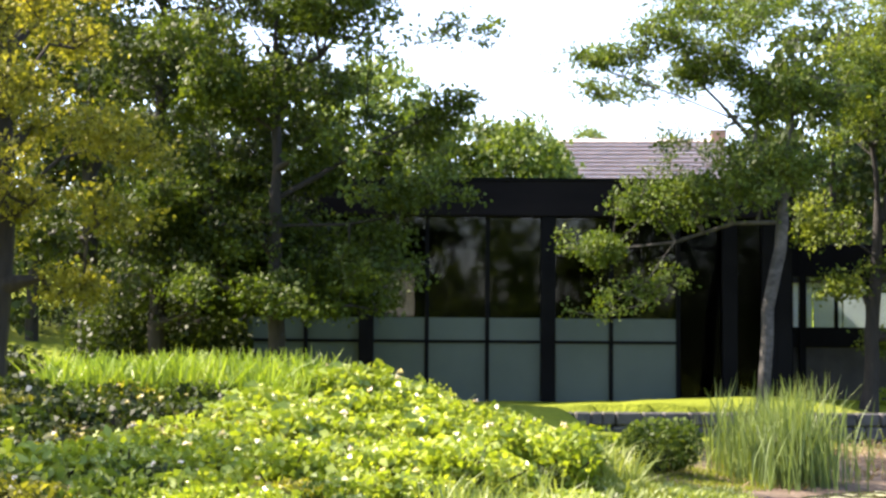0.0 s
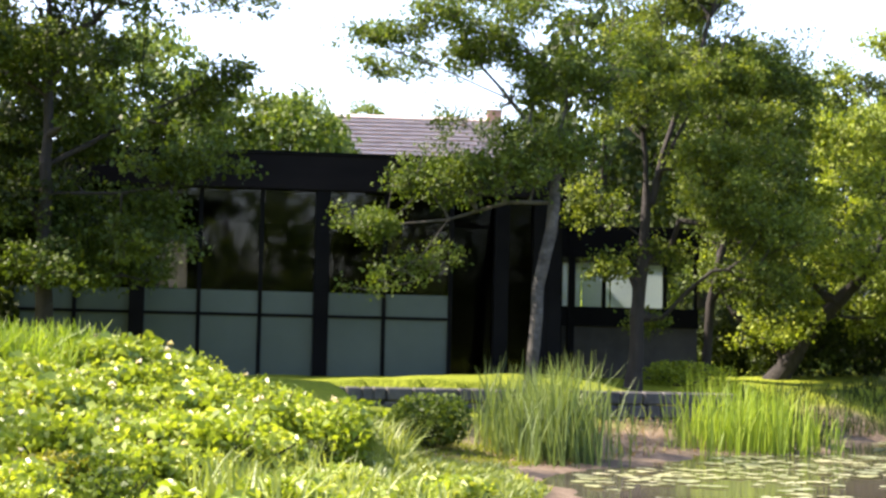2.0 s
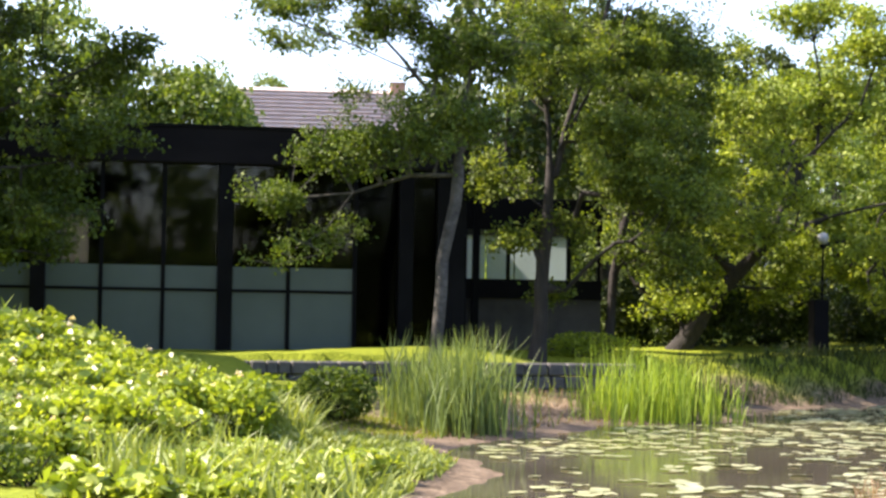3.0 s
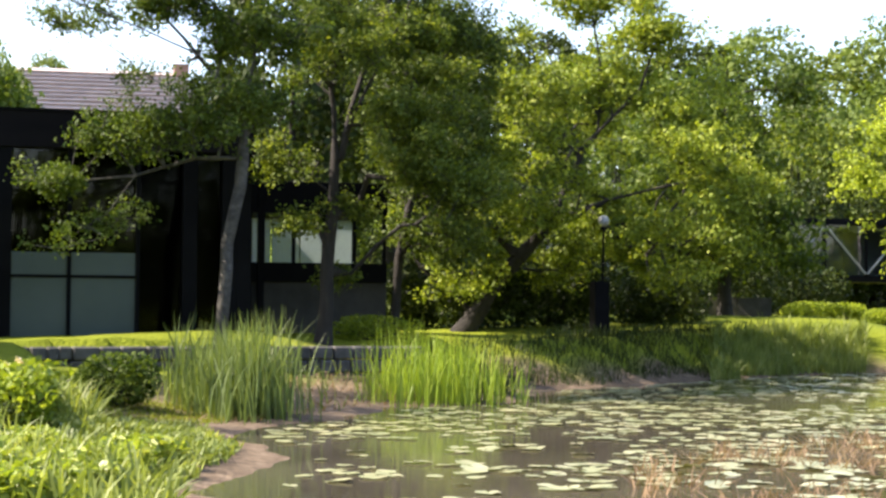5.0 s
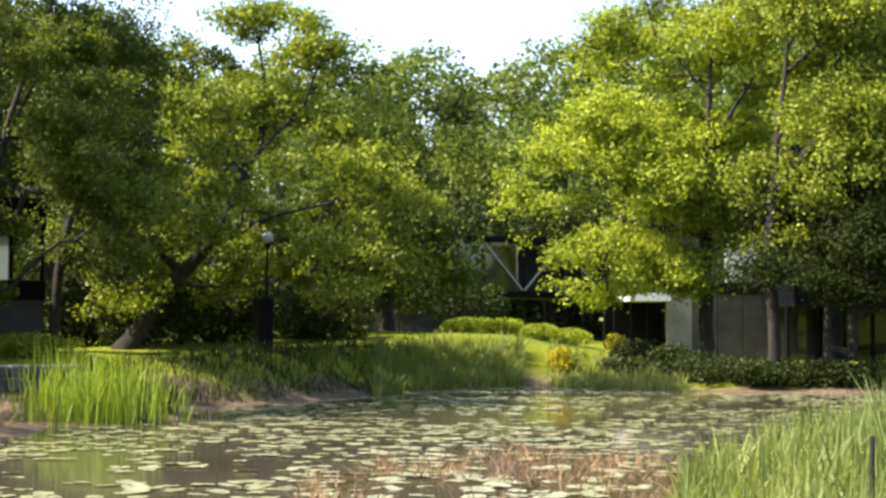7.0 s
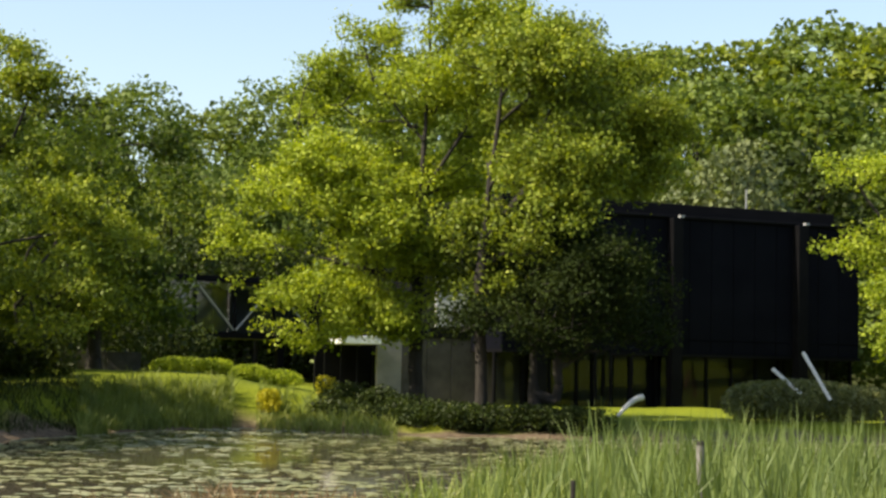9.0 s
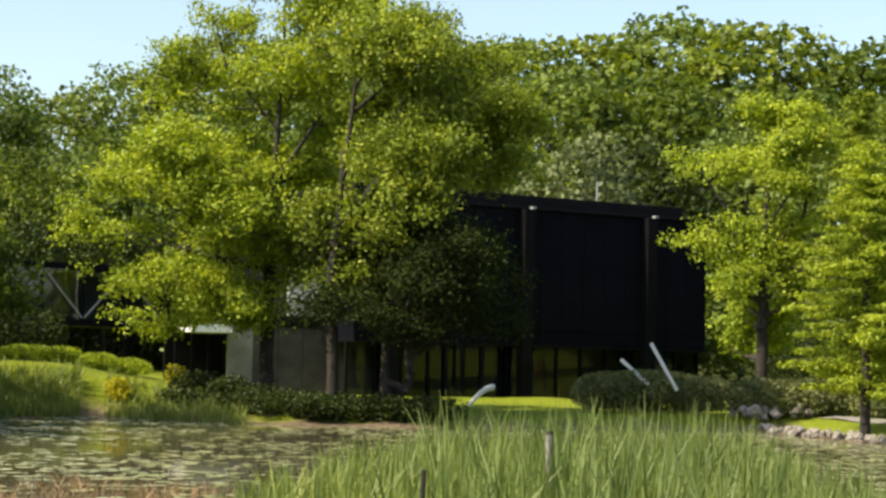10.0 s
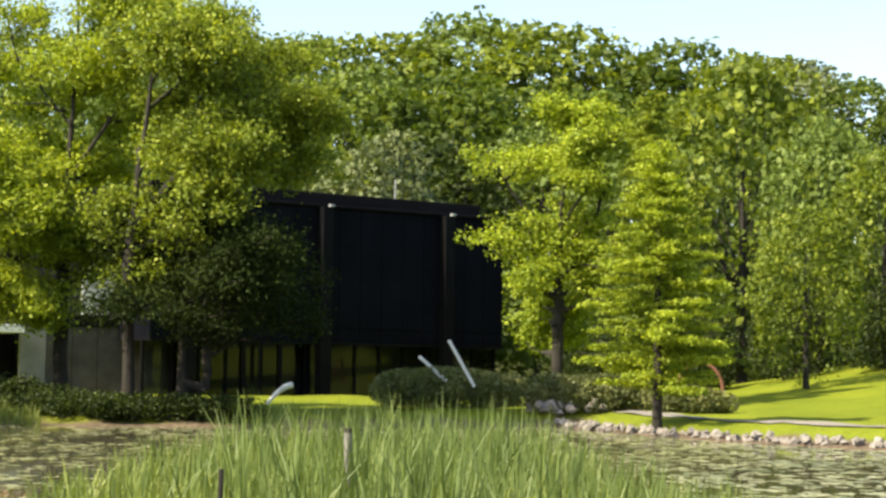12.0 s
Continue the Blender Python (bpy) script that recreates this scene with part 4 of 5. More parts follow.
tree("pond_oak", polar(36.6, 50), "large lime-green sunlit oak on the far bank", tree_meshes(18,
    [[(-0.04, 0, -0.1), (-0.09, 0, 2.82), (0, 0, 6.18), (0.16, 0, 10.21), (0.26, 0, 12.99)], [(-0.05, 0, 5.05), (-2, 0.26, 6.45), (-3.45, 0.52, 6.9)],
     [(0, 0, 6.18), (1.32, -0.35, 8.3), (1.92, -0.7, 10.58)], [(-0.06, 0, 3.78), (-1.95, 0.2, 4.22), (-4.19, 0.4, 4.81)],
     [(0.05, 0, 7.79), (-1.43, 0.08, 9.53), (-1.78, 0.16, 10.82)]],
    [(0.18, 0, 12.82, 1.71, 1.52, 1.17, 2.43), (-0.98, 0.9, 11, 1.07, 0.98, 1.01, 1.42), (1.59, -1.46, 11.06, 1.39, 1.25, 0.85, 1.52), (-1.75, 1.17, 9.36, 1.79, 1.59, 1.17, 2.53), (0.66, -0.26, 9.25, 1.87, 1.66, 1.41, 3.12), (-2.99, -0.79, 7.56, 1.47, 1.32, 1.09, 1.99),
     (-4.07, 1.42, 6.33, 1.23, 1.12, 0.77, 1.25), (-4.67, -0.89, 5.04, 0.75, 0.71, 0.54, 0.61), (-0.89, 0.5, 6.8, 2.19, 1.93, 1.33, 3.41), (-2.28, 0.56, 4.85, 1.71, 1.52, 0.85, 1.82), (-3.36, -1.29, 3.39, 1.15, 1.05, 0.5, 0.82), (-3.17, 0.88, 2.28, 0.67, 0.64, 0.15, 0.29),
     (-1.44, -0.74, 2.79, 1.55, 1.39, 0.54, 1.11), (0.44, -0.31, 4.27, 1.39, 1.25, 0.85, 1.37), (1.66, 1.2, 7.02, 1.23, 1.12, 1.33, 2.05), (-2.63, -1.46, 6.12, 1.55, 1.39, 0.85, 1.67), (-0.32, -1, 2.82, 1.39, 1.25, 0.46, 0.88), (-1.94, 0.8, 3.74, 1.71, 1.52, 0.62, 1.37),
     (-0.69, -1.5, 5.04, 1.55, 1.39, 0.85, 1.67)],
    1900, 44, 0.125, LEAF_LIME, BARK, 0.22, 0.24, bough=0.42), turn=-36.6)
tree("pond_elm", polar(39.0, 47), "tall tree with dark lower boughs on the far bank", tree_meshes(19,
    [[(-0.26, 0, -0.1), (-0.35, 0, 3.75), (-0.1, 0, 6.76), (0.29, 0, 10.11)], [(-0.22, 0, 4.95), (1.25, 0.26, 6.78), (3.02, 0.52, 8.33), (4.22, 0.78, 8.35)],
     [(0.02, 0, 7.97), (1.66, -0.35, 9.37), (2.69, -0.7, 10.45)]],
    [(0.29, 0, 9.96, 1, 0.89, 0.76, 0.92), (1.79, 0.74, 10.44, 0.93, 0.83, 0.54, 0.31), (1.2, -1.41, 9.51, 1.23, 1.08, 0.84, 1.21), (3.23, 1.06, 9.39, 1.15, 1.02, 0.54, 0.68), (4.52, -0.16, 8.12, 0.78, 0.7, 0.54, 0.54), (2.72, -0.79, 8.32, 1.37, 1.21, 0.91, 1.45),
     (1.08, 1.36, 7.84, 1.23, 1.08, 1.29, 1.81), (1.85, -1.3, 6.34, 1.52, 1.34, 1.14, 1.97), (3.34, 0.48, 6.82, 1.23, 1.08, 0.69, 1.01), (0.07, 0.48, 5.26, 1.08, 0.96, 0.69, 0.45), (1.28, -0.85, 4.98, 0.78, 0.7, 0.54, 0.16), (3.78, 0.9, 7.73, 0.78, 0.7, 0.54, 0.54),
     (0.08, 1, 4.81, 1.08, 0.96, 0.54, 0.36), (-0.5, 0.5, 3.74, 0.93, 0.83, 0.54, 0.19)],
    1350, 44, 0.125, LEAF_SPRING, BARK, 0.18, 0.26, bough=0.44), turn=-39)
# crown coloured near black to carry the shade under oak and elm
tree("bank_alder", polar(41.0, 47.2), "slim tree with its neighbours' shade put into dark leaves", tree_meshes(20,
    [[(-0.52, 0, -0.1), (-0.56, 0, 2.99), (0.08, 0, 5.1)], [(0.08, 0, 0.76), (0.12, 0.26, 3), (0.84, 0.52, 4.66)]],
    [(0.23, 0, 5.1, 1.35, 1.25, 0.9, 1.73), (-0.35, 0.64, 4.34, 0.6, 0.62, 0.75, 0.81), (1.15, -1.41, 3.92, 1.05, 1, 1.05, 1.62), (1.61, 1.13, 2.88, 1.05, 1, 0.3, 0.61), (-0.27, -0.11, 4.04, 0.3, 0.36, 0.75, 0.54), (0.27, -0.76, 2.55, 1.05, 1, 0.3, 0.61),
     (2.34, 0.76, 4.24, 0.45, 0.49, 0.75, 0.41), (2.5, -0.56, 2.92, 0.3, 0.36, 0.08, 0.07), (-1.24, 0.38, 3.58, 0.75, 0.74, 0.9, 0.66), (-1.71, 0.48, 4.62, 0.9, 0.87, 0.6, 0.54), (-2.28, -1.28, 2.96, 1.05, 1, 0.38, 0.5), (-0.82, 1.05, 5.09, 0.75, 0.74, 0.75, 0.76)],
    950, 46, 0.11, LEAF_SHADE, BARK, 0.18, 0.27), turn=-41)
tree("lime_tree", polar(51.6, 60), "bright yellow-green tree beside the black hall", tree_meshes(21,
    [[(0.8, 0, -0.1), (0.78, 0, 3.7), (0.85, 0, 6.37), (1.1, 0, 9.83)], [(0.77, 0, 4.08), (-0.29, 0.26, 5.6), (-1.63, 0.52, 6.16)],
     [(0.81, 0, 5.99), (1.78, -0.35, 7.53), (2.34, -0.7, 9.07)]],
    [(1.1, 0, 10.02, 1.13, 1.07, 0.42, 0.82), (0.26, 0.99, 8.58, 1.51, 1.39, 0.8, 1.73), (-0.88, -1, 7.9, 0.65, 0.66, 0.52, 0.64), (-1.24, 0.72, 6.07, 0.56, 0.58, 0.42, 0.49), (0.66, -0.26, 6.18, 1.32, 1.23, 1.19, 2.17), (-0.08, -0.65, 4.27, 0.84, 0.82, 0.61, 0.87),
     (-0.07, 1.06, 2.65, 0.75, 0.74, 0.61, 0.8), (1.78, -1.24, 7.91, 1.04, 0.99, 1.38, 2.04), (-0.66, 0.28, 5.21, 0.46, 0.5, 0.33, 0.36), (1.62, 0.46, 4.47, 0.84, 0.82, 1.19, 1.53), (2.34, -0.73, 9.45, 0.46, 0.5, 0.61, 0.58), (0.88, 1.15, 2.95, 0.84, 0.82, 0.8, 1.09)],
    620, 44, 0.15, LEAF_LIME, BARK, 0.22, 0.28, bough=0.42), turn=-51.6)


def swamp_cypress(seed, az, dist, H, reach, boughs, leaf, mat, label):
    g = np.random.default_rng(seed)
    x, y = polar(az, dist)
    b = empty("swamp_cypress", pose(x, y, ground_z(x, y) - 0.05), label, "conifer")
    a, c, ra, rb = [], [], [], []
    hs = np.linspace(0, H, 24)
    for h0, h1 in zip(hs, hs[1:]):
        a.append((0, 0, h0)), c.append((0, 0, h1)), ra.append(0.13 * (1 - h0 / H) + 0.012), rb.append(0.13 * (1 - h1 / H) + 0.012)
    pts = []
    for h in np.linspace(1.0, H - 0.1, boughs):
        az, ln = g.uniform(0, 2 * np.pi), (0.22 + reach * (1 - (h / H)) ** 0.85) * g.uniform(0.7, 1.1)
        if h < 1.5:
            ln *= 0.7
        tip = np.array([ln * math.cos(az), ln * math.sin(az), h + 0.12 * ln])
        a.append((0, 0, h)), c.append(tuple(tip)), ra.append(0.022), rb.append(0.006)
        k = int(230 * ln) + 20
        s = g.random(k) ** 0.7
        p = np.array([0, 0, h]) + (tip - np.array([0, 0, h])) * s[:, None] + g.normal(0, 1, (k, 3)) * np.array([0.14, 0.14, 0.045])
        p[:, 2] -= 0.10 * s ** 2 * ln
        pts.append(p)
    a, c, ra, rb = map(np.array, (a, c, ra, rb))
    part("trunk", rod(bmesh.new(), (0, 0, -0.1), (0, 0, H), 0.14, 0.012, 9), BARK, b)
    for k in range(23, len(a)):
        v, f = tubes(a[k:k + 1], c[k:k + 1], ra[k:k + 1], rb[k:k + 1])
        part_me("bough", mesh_np("bough", v, f, BARK), b)
    p = np.concatenate(pts)
    v, f = leaf_quads(p, leaf, g, 0.3, 0.4)
    part_me("crown", mesh_np("crown", v, f, mat), b)


swamp_cypress(31, 55.55, 45, 7.4, 2.4, 110, 0.13, LEAF_LIME, "young conical cypress with feathery bright green sprays")
swamp_cypress(32, 55.3, 58, 10.4, 2.3, 130, 0.16, LEAF_SPRING, "tall soft conical cypress behind a younger one")

# ---- woods on the hill ----
WOOD_KINDS = []
for i, (mat, w, h, lumps, per, size) in enumerate(((LEAF_FOREST, 5.4, 6.6, 24, 400, 0.41), (LEAF_MID, 4.8, 6.9, 24, 400, 0.41), (LEAF_FRESH, 5.2, 6.5, 24, 400, 0.41), (LEAF_SILVER, 4.6, 6.4, 24, 400, 0.39), (LEAF_DARK, 5.0, 6.9, 24, 380, 0.43), (LEAF_FOREST, 5.6, 6.8, 16, 220, 0.6))):
    WOOD_KINDS.append(lumpy_crown(70 + i, w, h, mat, lumps, per, size))
WOOD_LABELS = ("mature green woodland tree on the slope", "tall green woodland tree on the slope", "yellow-green woodland tree on the slope", "grey-green woodland tree on the slope", "dark green woodland tree on the slope", "dense woodland tree at the wood's edge")
FIRST = {}


def wood_tree(kind, az, dist, top, wide=1.0):
    """A woodland tree whose tip is at height top."""
    x, y = polar(az, dist)
    z = ground_z(x, y)
    s = (top - z) / 14.6
    z = z - 1.3 * s
    m = pose(x, y, z, 0, 0, (az * 37 + dist * 11) % 360) @ Matrix.Diagonal((s * wide, s * wide, s, 1))
    if kind in FIRST:
        f = FIRST[kind]
        return copy_thing(f, m @ Matrix.Diagonal((1 / f.scale.x, 1 / f.scale.y, 1 / f.scale.z, 1)))
    b = empty("woodland_tree", m, WOOD_LABELS[kind], "tree", "trees of the hillside wood")
    part_me("trunk", WOOD_KINDS[kind][0], b)
    part_me("crown", WOOD_KINDS[kind][1], b)
    FIRST[kind] = b
    return b


def skyline(az):
    """Elevation in degrees of the wood's upper edge."""
    return float(np.interp(az, [14, 18, 24, 25.7, 28.8, 30.8, 32.5, 36, 40, 43.5, 46.6, 49, 53, 56, 58, 60.4, 64, 70], [8.6, 8.8, 9.0, 9.0, 8.2, 8.8, 9.3, 9.8, 10.3, 10.7, 11.1, 11.4, 11.2, 10.9, 10.9, 9.7, 8.6, 7.4]))


g = np.random.default_rng(5)
for row, (dist, drop) in enumerate(((150, 0.0), (128, 1.6), (108, 3.4))):
    az = 14.0 + row
    while az < 72:
        dd = dist + g.uniform(-6, 6)
        el = skyline(az) + 0.45 - drop + g.uniform(-0.35, 0.2)
        wood_tree(int(g.choice(5, p=[0.38, 0.24, 0.16, 0.08, 0.14])), az, dd, EYE + dd * math.tan(radians(el)), 1.2)
        az += g.uniform(2.5, 3.5) * 120 / dist
az = 15.0
while az < 73:
    wood_tree(5, az, 90 + g.uniform(-3, 6), EYE + 92 * math.tan(radians(g.uniform(3.0, 4.4))), 1.7)
    az += g.uniform(1.9, 2.7)
# woods behind the pavilion and to the side
# the last two are added to shade the lawn beyond the walkway
for kind, az, dd, el in ((1, -17, 70, 12), (4, -13, 62, 13), (1, -9, 66, 12), (4, -6, 60, 11), (0, -2.5, 64, 10.5), (1, 1.0, 62, 9.0), (0, 2.8, 66, 8.4), (1, -0.6, 60, 9.4), (1, 2.0, 61, 8.9), (0, 3.4, 63, 7.6), (0, 4.6, 110, 8.1), (1, 7.2, 112, 8.0), (4, 10.6, 72, 8.6), (0, 13.5, 76, 9.4),
                         (1, 16.5, 82, 9), (4, 20, 84, 8.4), (0, 23, 90, 8.2), (2, 24.8, 96, 7.4), (1, 27.2, 98, 6.6), (2, 28.6, 95, 6.6), (0, 30.4, 97, 6.9), (1, 32.4, 95, 7.2), (0, 34.4, 96, 7.4), (4, 29, 90, 4.8), (4, 31.4, 91, 4.8), (4, 33.6, 92, 5.0), (3, 46.6, 92, 8.3), (2, 58.2, 88, 11.0), (0, 60.6, 80, 8.4), (2, 60.2, 66, 5.7), (2, 62.6, 74, 7.6), (1, 65, 78, 7.0), (4, 68, 72, 6.5), (4, 12.4, 50, 12.5), (4, 15.6, 53, 11.5)):
    wood_tree(kind, az, dd, EYE + dd * math.tan(radians(el)), 0.85)

for i, az in enumerate(np.arange(84, 256, 9.5)):
    dd = 34 + 14 * ((i * 7) % 5) / 5
    wood_tree(5, float(az), dd, 15.0 + (i * 5) % 4, 0.9)
for i, az in enumerate(np.arange(262, 342, 8.0)):
    wood_tree(5, float(az), 92 + (i % 3) * 8, 17.0, 0.9)

# ---- lamp on the bank ----
def park_lamp(az, dist, h):
    x, y = polar(az, dist)
    b = empty("park_lamp", pose(x, y, ground_z(x, y)), "globe park lamp on a dark pole with a square pillar base", "lamp")
    place(b, "pillar", STEEL, -0.19, -0.19, -0.2, 0.19, 0.19, 1.32, 0.02)
    part("pole", rod(bmesh.new(), (0.08, 0, 1.3), (0.1, 0, h - 0.15), 0.03), STEEL, b)
    bm = bmesh.new()
    bmesh.ops.create_uvsphere(bm, u_segments=20, v_segments=12, radius=0.14, matrix=Matrix.Translation((0.1, 0, h)))
    part("globe", bm, SHADED_OPAL, b, "white opal globe greyed to carry tree shade", True)
    part("cap", rod(bmesh.new(), (0.1, 0, h - 0.22), (0.1, 0, h - 0.14), 0.09), STEEL, b)


park_lamp(22.35, 43, 2.78)

# ---- clipped hedge and shrubs ----
shrub("clipped_shrub", polar(48.9, 53), (3.4, 2.0, 1.25), 16000, 0.11, LEAF_HEDGE, "rounded olive-green clipped shrub on the lawn", 41, shell=0.9)
shrub("clipped_shrub", polar(53.4, 53), (3.0, 1.9, 1.1), 13000, 0.11, LEAF_HEDGE, "low olive-green clipped shrub on the lawn", 42, shell=0.9)
shrub("clipped_shrub", polar(56.6, 52), (1.5, 1.4, 0.85), 6000, 0.11, LEAF_HEDGE, "small rounded clipped shrub on the lawn", 43, shell=0.9)
for i, az in enumerate((28.8, 30.0, 31.2, 32.2)):
    shrub("box_hedge", polar(az, 62), (1.1, 0.8, 0.6), 3000, 0.09, LEAF_LIME, "bright green low hedge below the footbridge", 44 + i, "hedge", shell=0.85)
shrub("yellow_bush", polar(31.85, 50), (0.42, 0.4, 0.75), 1500, 0.09, LEAF_YELLOW, "yellow flowering bush by the path", 50)
shrub("yellow_bush", polar(33.7, 52), (0.34, 0.35, 0.7), 1200, 0.09, LEAF_YELLOW, "yellow flowering bush by the path", 51)
for i in range(17):
    az = 33.8 + 0.52 * i + 0.2 * math.sin(i * 3.1)
    r = float(np.interp(az, [33, 35.5, 37.5, 42.5], [49.3, 47.2, 46.0, 46.6])) + 0.9 * (i % 2)
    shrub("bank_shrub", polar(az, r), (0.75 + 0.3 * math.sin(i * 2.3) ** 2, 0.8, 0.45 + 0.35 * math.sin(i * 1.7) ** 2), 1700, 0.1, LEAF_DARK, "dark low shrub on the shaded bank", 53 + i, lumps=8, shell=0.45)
# dark bushes, several added to fill gaps that are only in shade
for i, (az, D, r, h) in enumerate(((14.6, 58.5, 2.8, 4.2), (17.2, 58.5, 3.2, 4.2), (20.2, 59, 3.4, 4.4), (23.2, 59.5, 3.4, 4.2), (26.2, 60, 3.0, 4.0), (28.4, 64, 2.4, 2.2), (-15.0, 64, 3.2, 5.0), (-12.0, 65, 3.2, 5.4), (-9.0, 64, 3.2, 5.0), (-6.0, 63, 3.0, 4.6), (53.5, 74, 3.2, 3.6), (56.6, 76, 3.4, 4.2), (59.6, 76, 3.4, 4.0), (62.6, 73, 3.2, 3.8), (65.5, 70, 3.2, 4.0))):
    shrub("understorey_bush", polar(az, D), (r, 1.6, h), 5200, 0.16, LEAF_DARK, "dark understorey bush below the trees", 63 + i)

# dark leaves here carry the shade below the crowns
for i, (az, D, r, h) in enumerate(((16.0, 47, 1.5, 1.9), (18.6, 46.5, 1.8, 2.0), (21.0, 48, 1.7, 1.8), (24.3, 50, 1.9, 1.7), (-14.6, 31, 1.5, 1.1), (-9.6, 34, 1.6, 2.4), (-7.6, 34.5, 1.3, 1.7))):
    shrub("dark_thicket", polar(az, D), (r, 1.2, h), 4600, 0.14, LEAF_DARK, "thicket below the trees, its shade put into dark leaves", 73 + i)
garden = empty("garden_wall", pose(*polar(20.5, 57), 1.3, 0, 0, -20.5), "long low grey wall, tree shade put into its dark stone", "wall", kind="structure")
for i in range(13):
    place(garden, "wall_section", STONE_SHADED, -7 + i * 1.1, -0.1, -0.4, -7 + i * 1.1 + 1.08, 0.1, 0.75, 0.01)
    if i % 3 == 1:
        place(garden, "wall_post", STEEL, -7 + i * 1.1, -0.2, -0.4, -7 + i * 1.1 + 0.16, -0.1, 1.6, 0.01)
shrub("clipped_hedge", polar(15.1, 38), (1.15, 0.5, 0.55), 2600, 0.07, LEAF_LIME, "low clipped green hedge beside the tree", 71, "hedge", shell=0.9)

# ---- reeds ----
def reed_patch(name, label, n, accept, box_, height, width, mat, seed, lean=0.16, bend=0.3):
    g = np.random.default_rng(seed)
    xy = scatter(n, g, accept, box_)
    height = height(xy[:, 0], xy[:, 1]) if callable(height) else height
    stuff(name, blades(xy, np.maximum(land(xy[:, 0], xy[:, 1]), -0.15), height, width, g, mat, name, lean, bend), label, "reeds")


SOFT = np.random.default_rng(77)


def tuft(cx, cy, rx, ry):
    """A clump that thins out towards its edge."""
    return lambda x, y: SOFT.random(x.shape) < np.exp(-1.5 * (((x - cx) / rx) ** 2 + ((y - cy) / ry) ** 2) ** 1.5) * (0.55 + 0.45 * (ripple(x, y, 3.3) > -0.2))


def near(cx, cy, rx, ry):
    return lambda x, y: ((x - cx) / rx) ** 2 + ((y - cy) / ry) ** 2 + 0.25 * ripple(x, y, 2.1) < 1


reed_patch("reed_clump", "tall green reed clump at the pond's edge", 1150, tuft(4.8, 25.5, 0.8, 1.2), (2.6, 22.3, 7.2, 28.6), 1.25, 0.022, LEAF_CATTAIL, 81, 0.09, 0.16)
reed_patch("reed_clump", "bright green reed clump on a muddy spit", 760, tuft(9.0, 28.9, 1.2, 1.0), (6, 26, 12, 32), 1.12, 0.022, LEAF_IRIS, 82, 0.08, 0.14)
def belt(a0, a1, d0, d1):
    return lambda x, y: (lambda d, a: (d > d0) & (d < d1) & (a > a0) & (a < a1) & (y > 30))(shore_distance(x, y), np.degrees(np.arctan2(x, y)))


# tree shade on the bank is put into this grass's dark leaves
reed_patch("bank_grass", "short bank grass with the shade put into its dark colour", 3600, belt(16.5, 26.4, 0.1, 2.6), (9, 30, 27, 46), 0.3, 0.022, LEAF_DARK, 80, 0.3, 0.4)
reed_patch("far_reeds", "green reed belt along the far shore", 4600, belt(25.9, 30.7, -0.3, 1.7), (10, 30, 27, 46), 0.56, 0.026, LEAF_REED, 83)
reed_patch("far_reeds", "low reeds below the bank shrubs", 1500, lambda x, y: (lambda d, a: (d > -0.6) & (d < 1.6) & (a > 31.5) & (a < 36) & (y > 30))(shore_distance(x, y), np.degrees(np.arctan2(x, y))), (20, 30, 30, 46), 0.42, 0.03, LEAF_REED, 84)


def bed(x, y):
    a, D = np.degrees(np.arctan2(x, y)), np.hypot(x, y)
    far = np.interp(a, [35.5, 37, 40, 46, 52, 56, 60, 63], [15, 18.5, 22.5, 25.5, 24, 19, 14.5, 12])
    nearD = np.interp(a, [34, 38, 63], [14, 11, 10])
    return (a > 35.6) & (a < 64) & (D > nearD) & (D < far + 0.8 * ripple(x, y, 1.1))


def cattail_height(x, y):
    """Taller towards the middle of the bed."""
    return np.interp(np.degrees(np.arctan2(x, y)), [36, 40.5, 42.5, 46, 50, 56, 62], [0.8, 0.86, 1.15, 1.28, 1.1, 0.85, 0.75])


reed_patch("cattail_bed", "pale green cattail bed standing in shallow water", 9000, bed, (4, 3, 24, 22), cattail_height, 0.024, LEAF_CATTAIL, 85, 0.08, 0.15)
reed_patch("cattail_bed", "grassy green growth among the cattails", 9000, bed, (4, 3, 24, 22), 0.8, 0.019, LEAF_REED, 86, 0.22, 0.38)
reed_patch("rush_grass", "fine yellow-green rushes in front of the cattails", 7000, lambda x, y: bed(x, y) & (np.hypot(x, y) < 17 + 2 * ripple(x, y, 0.8)), (4, 3, 20, 18), 0.62, 0.013, LEAF_RUSH, 96, 0.3, 0.45)
reed_patch("dry_sedge", "brown dry sedge stubble in shallow water", 4200, lambda x, y: (lambda a, D: (a > 23.5) & (a < 38) & (D > 13) & (D < np.interp(a, [23.5, 27, 31, 35, 38], [18, 21, 23.5, 22, 18])) & (ripple(x, y, 1.0) + ripple(x, y, 2.3) > np.interp(a, [23, 32, 36], [0.55, -0.2, -1.5])))(np.degrees(np.arctan2(x, y)), np.hypot(x, y)), (4, 8, 16, 24), 0.34, 0.016, LEAF_DRY, 87, 0.5, 0.6)

reed_patch("shore_litter", "dry plant litter and stubble on the muddy shore", 1500, lambda x, y: (lambda d: (d > 0.1) & (d < 4.5) & (y < 32.6) & (y > 24) & (x > 4) & (x < 12))(shore_distance(x, y)), (4, 24, 12, 33), 0.14, 0.02, LEAF_DRY, 88, 0.7, 0.6)
reed_patch("shore_plants", "low leafy green plants along the near shore", 4200, lambda x, y: (lambda d: (d > 0.12) & (d < 3.0) & (ripple(x, y, 1.3) > -0.7))(shore_distance(x, y)), (1.6, 12.5, 5.4, 22.5), 0.16, 0.035, LEAF_REED, 90, 0.5, 0.5)
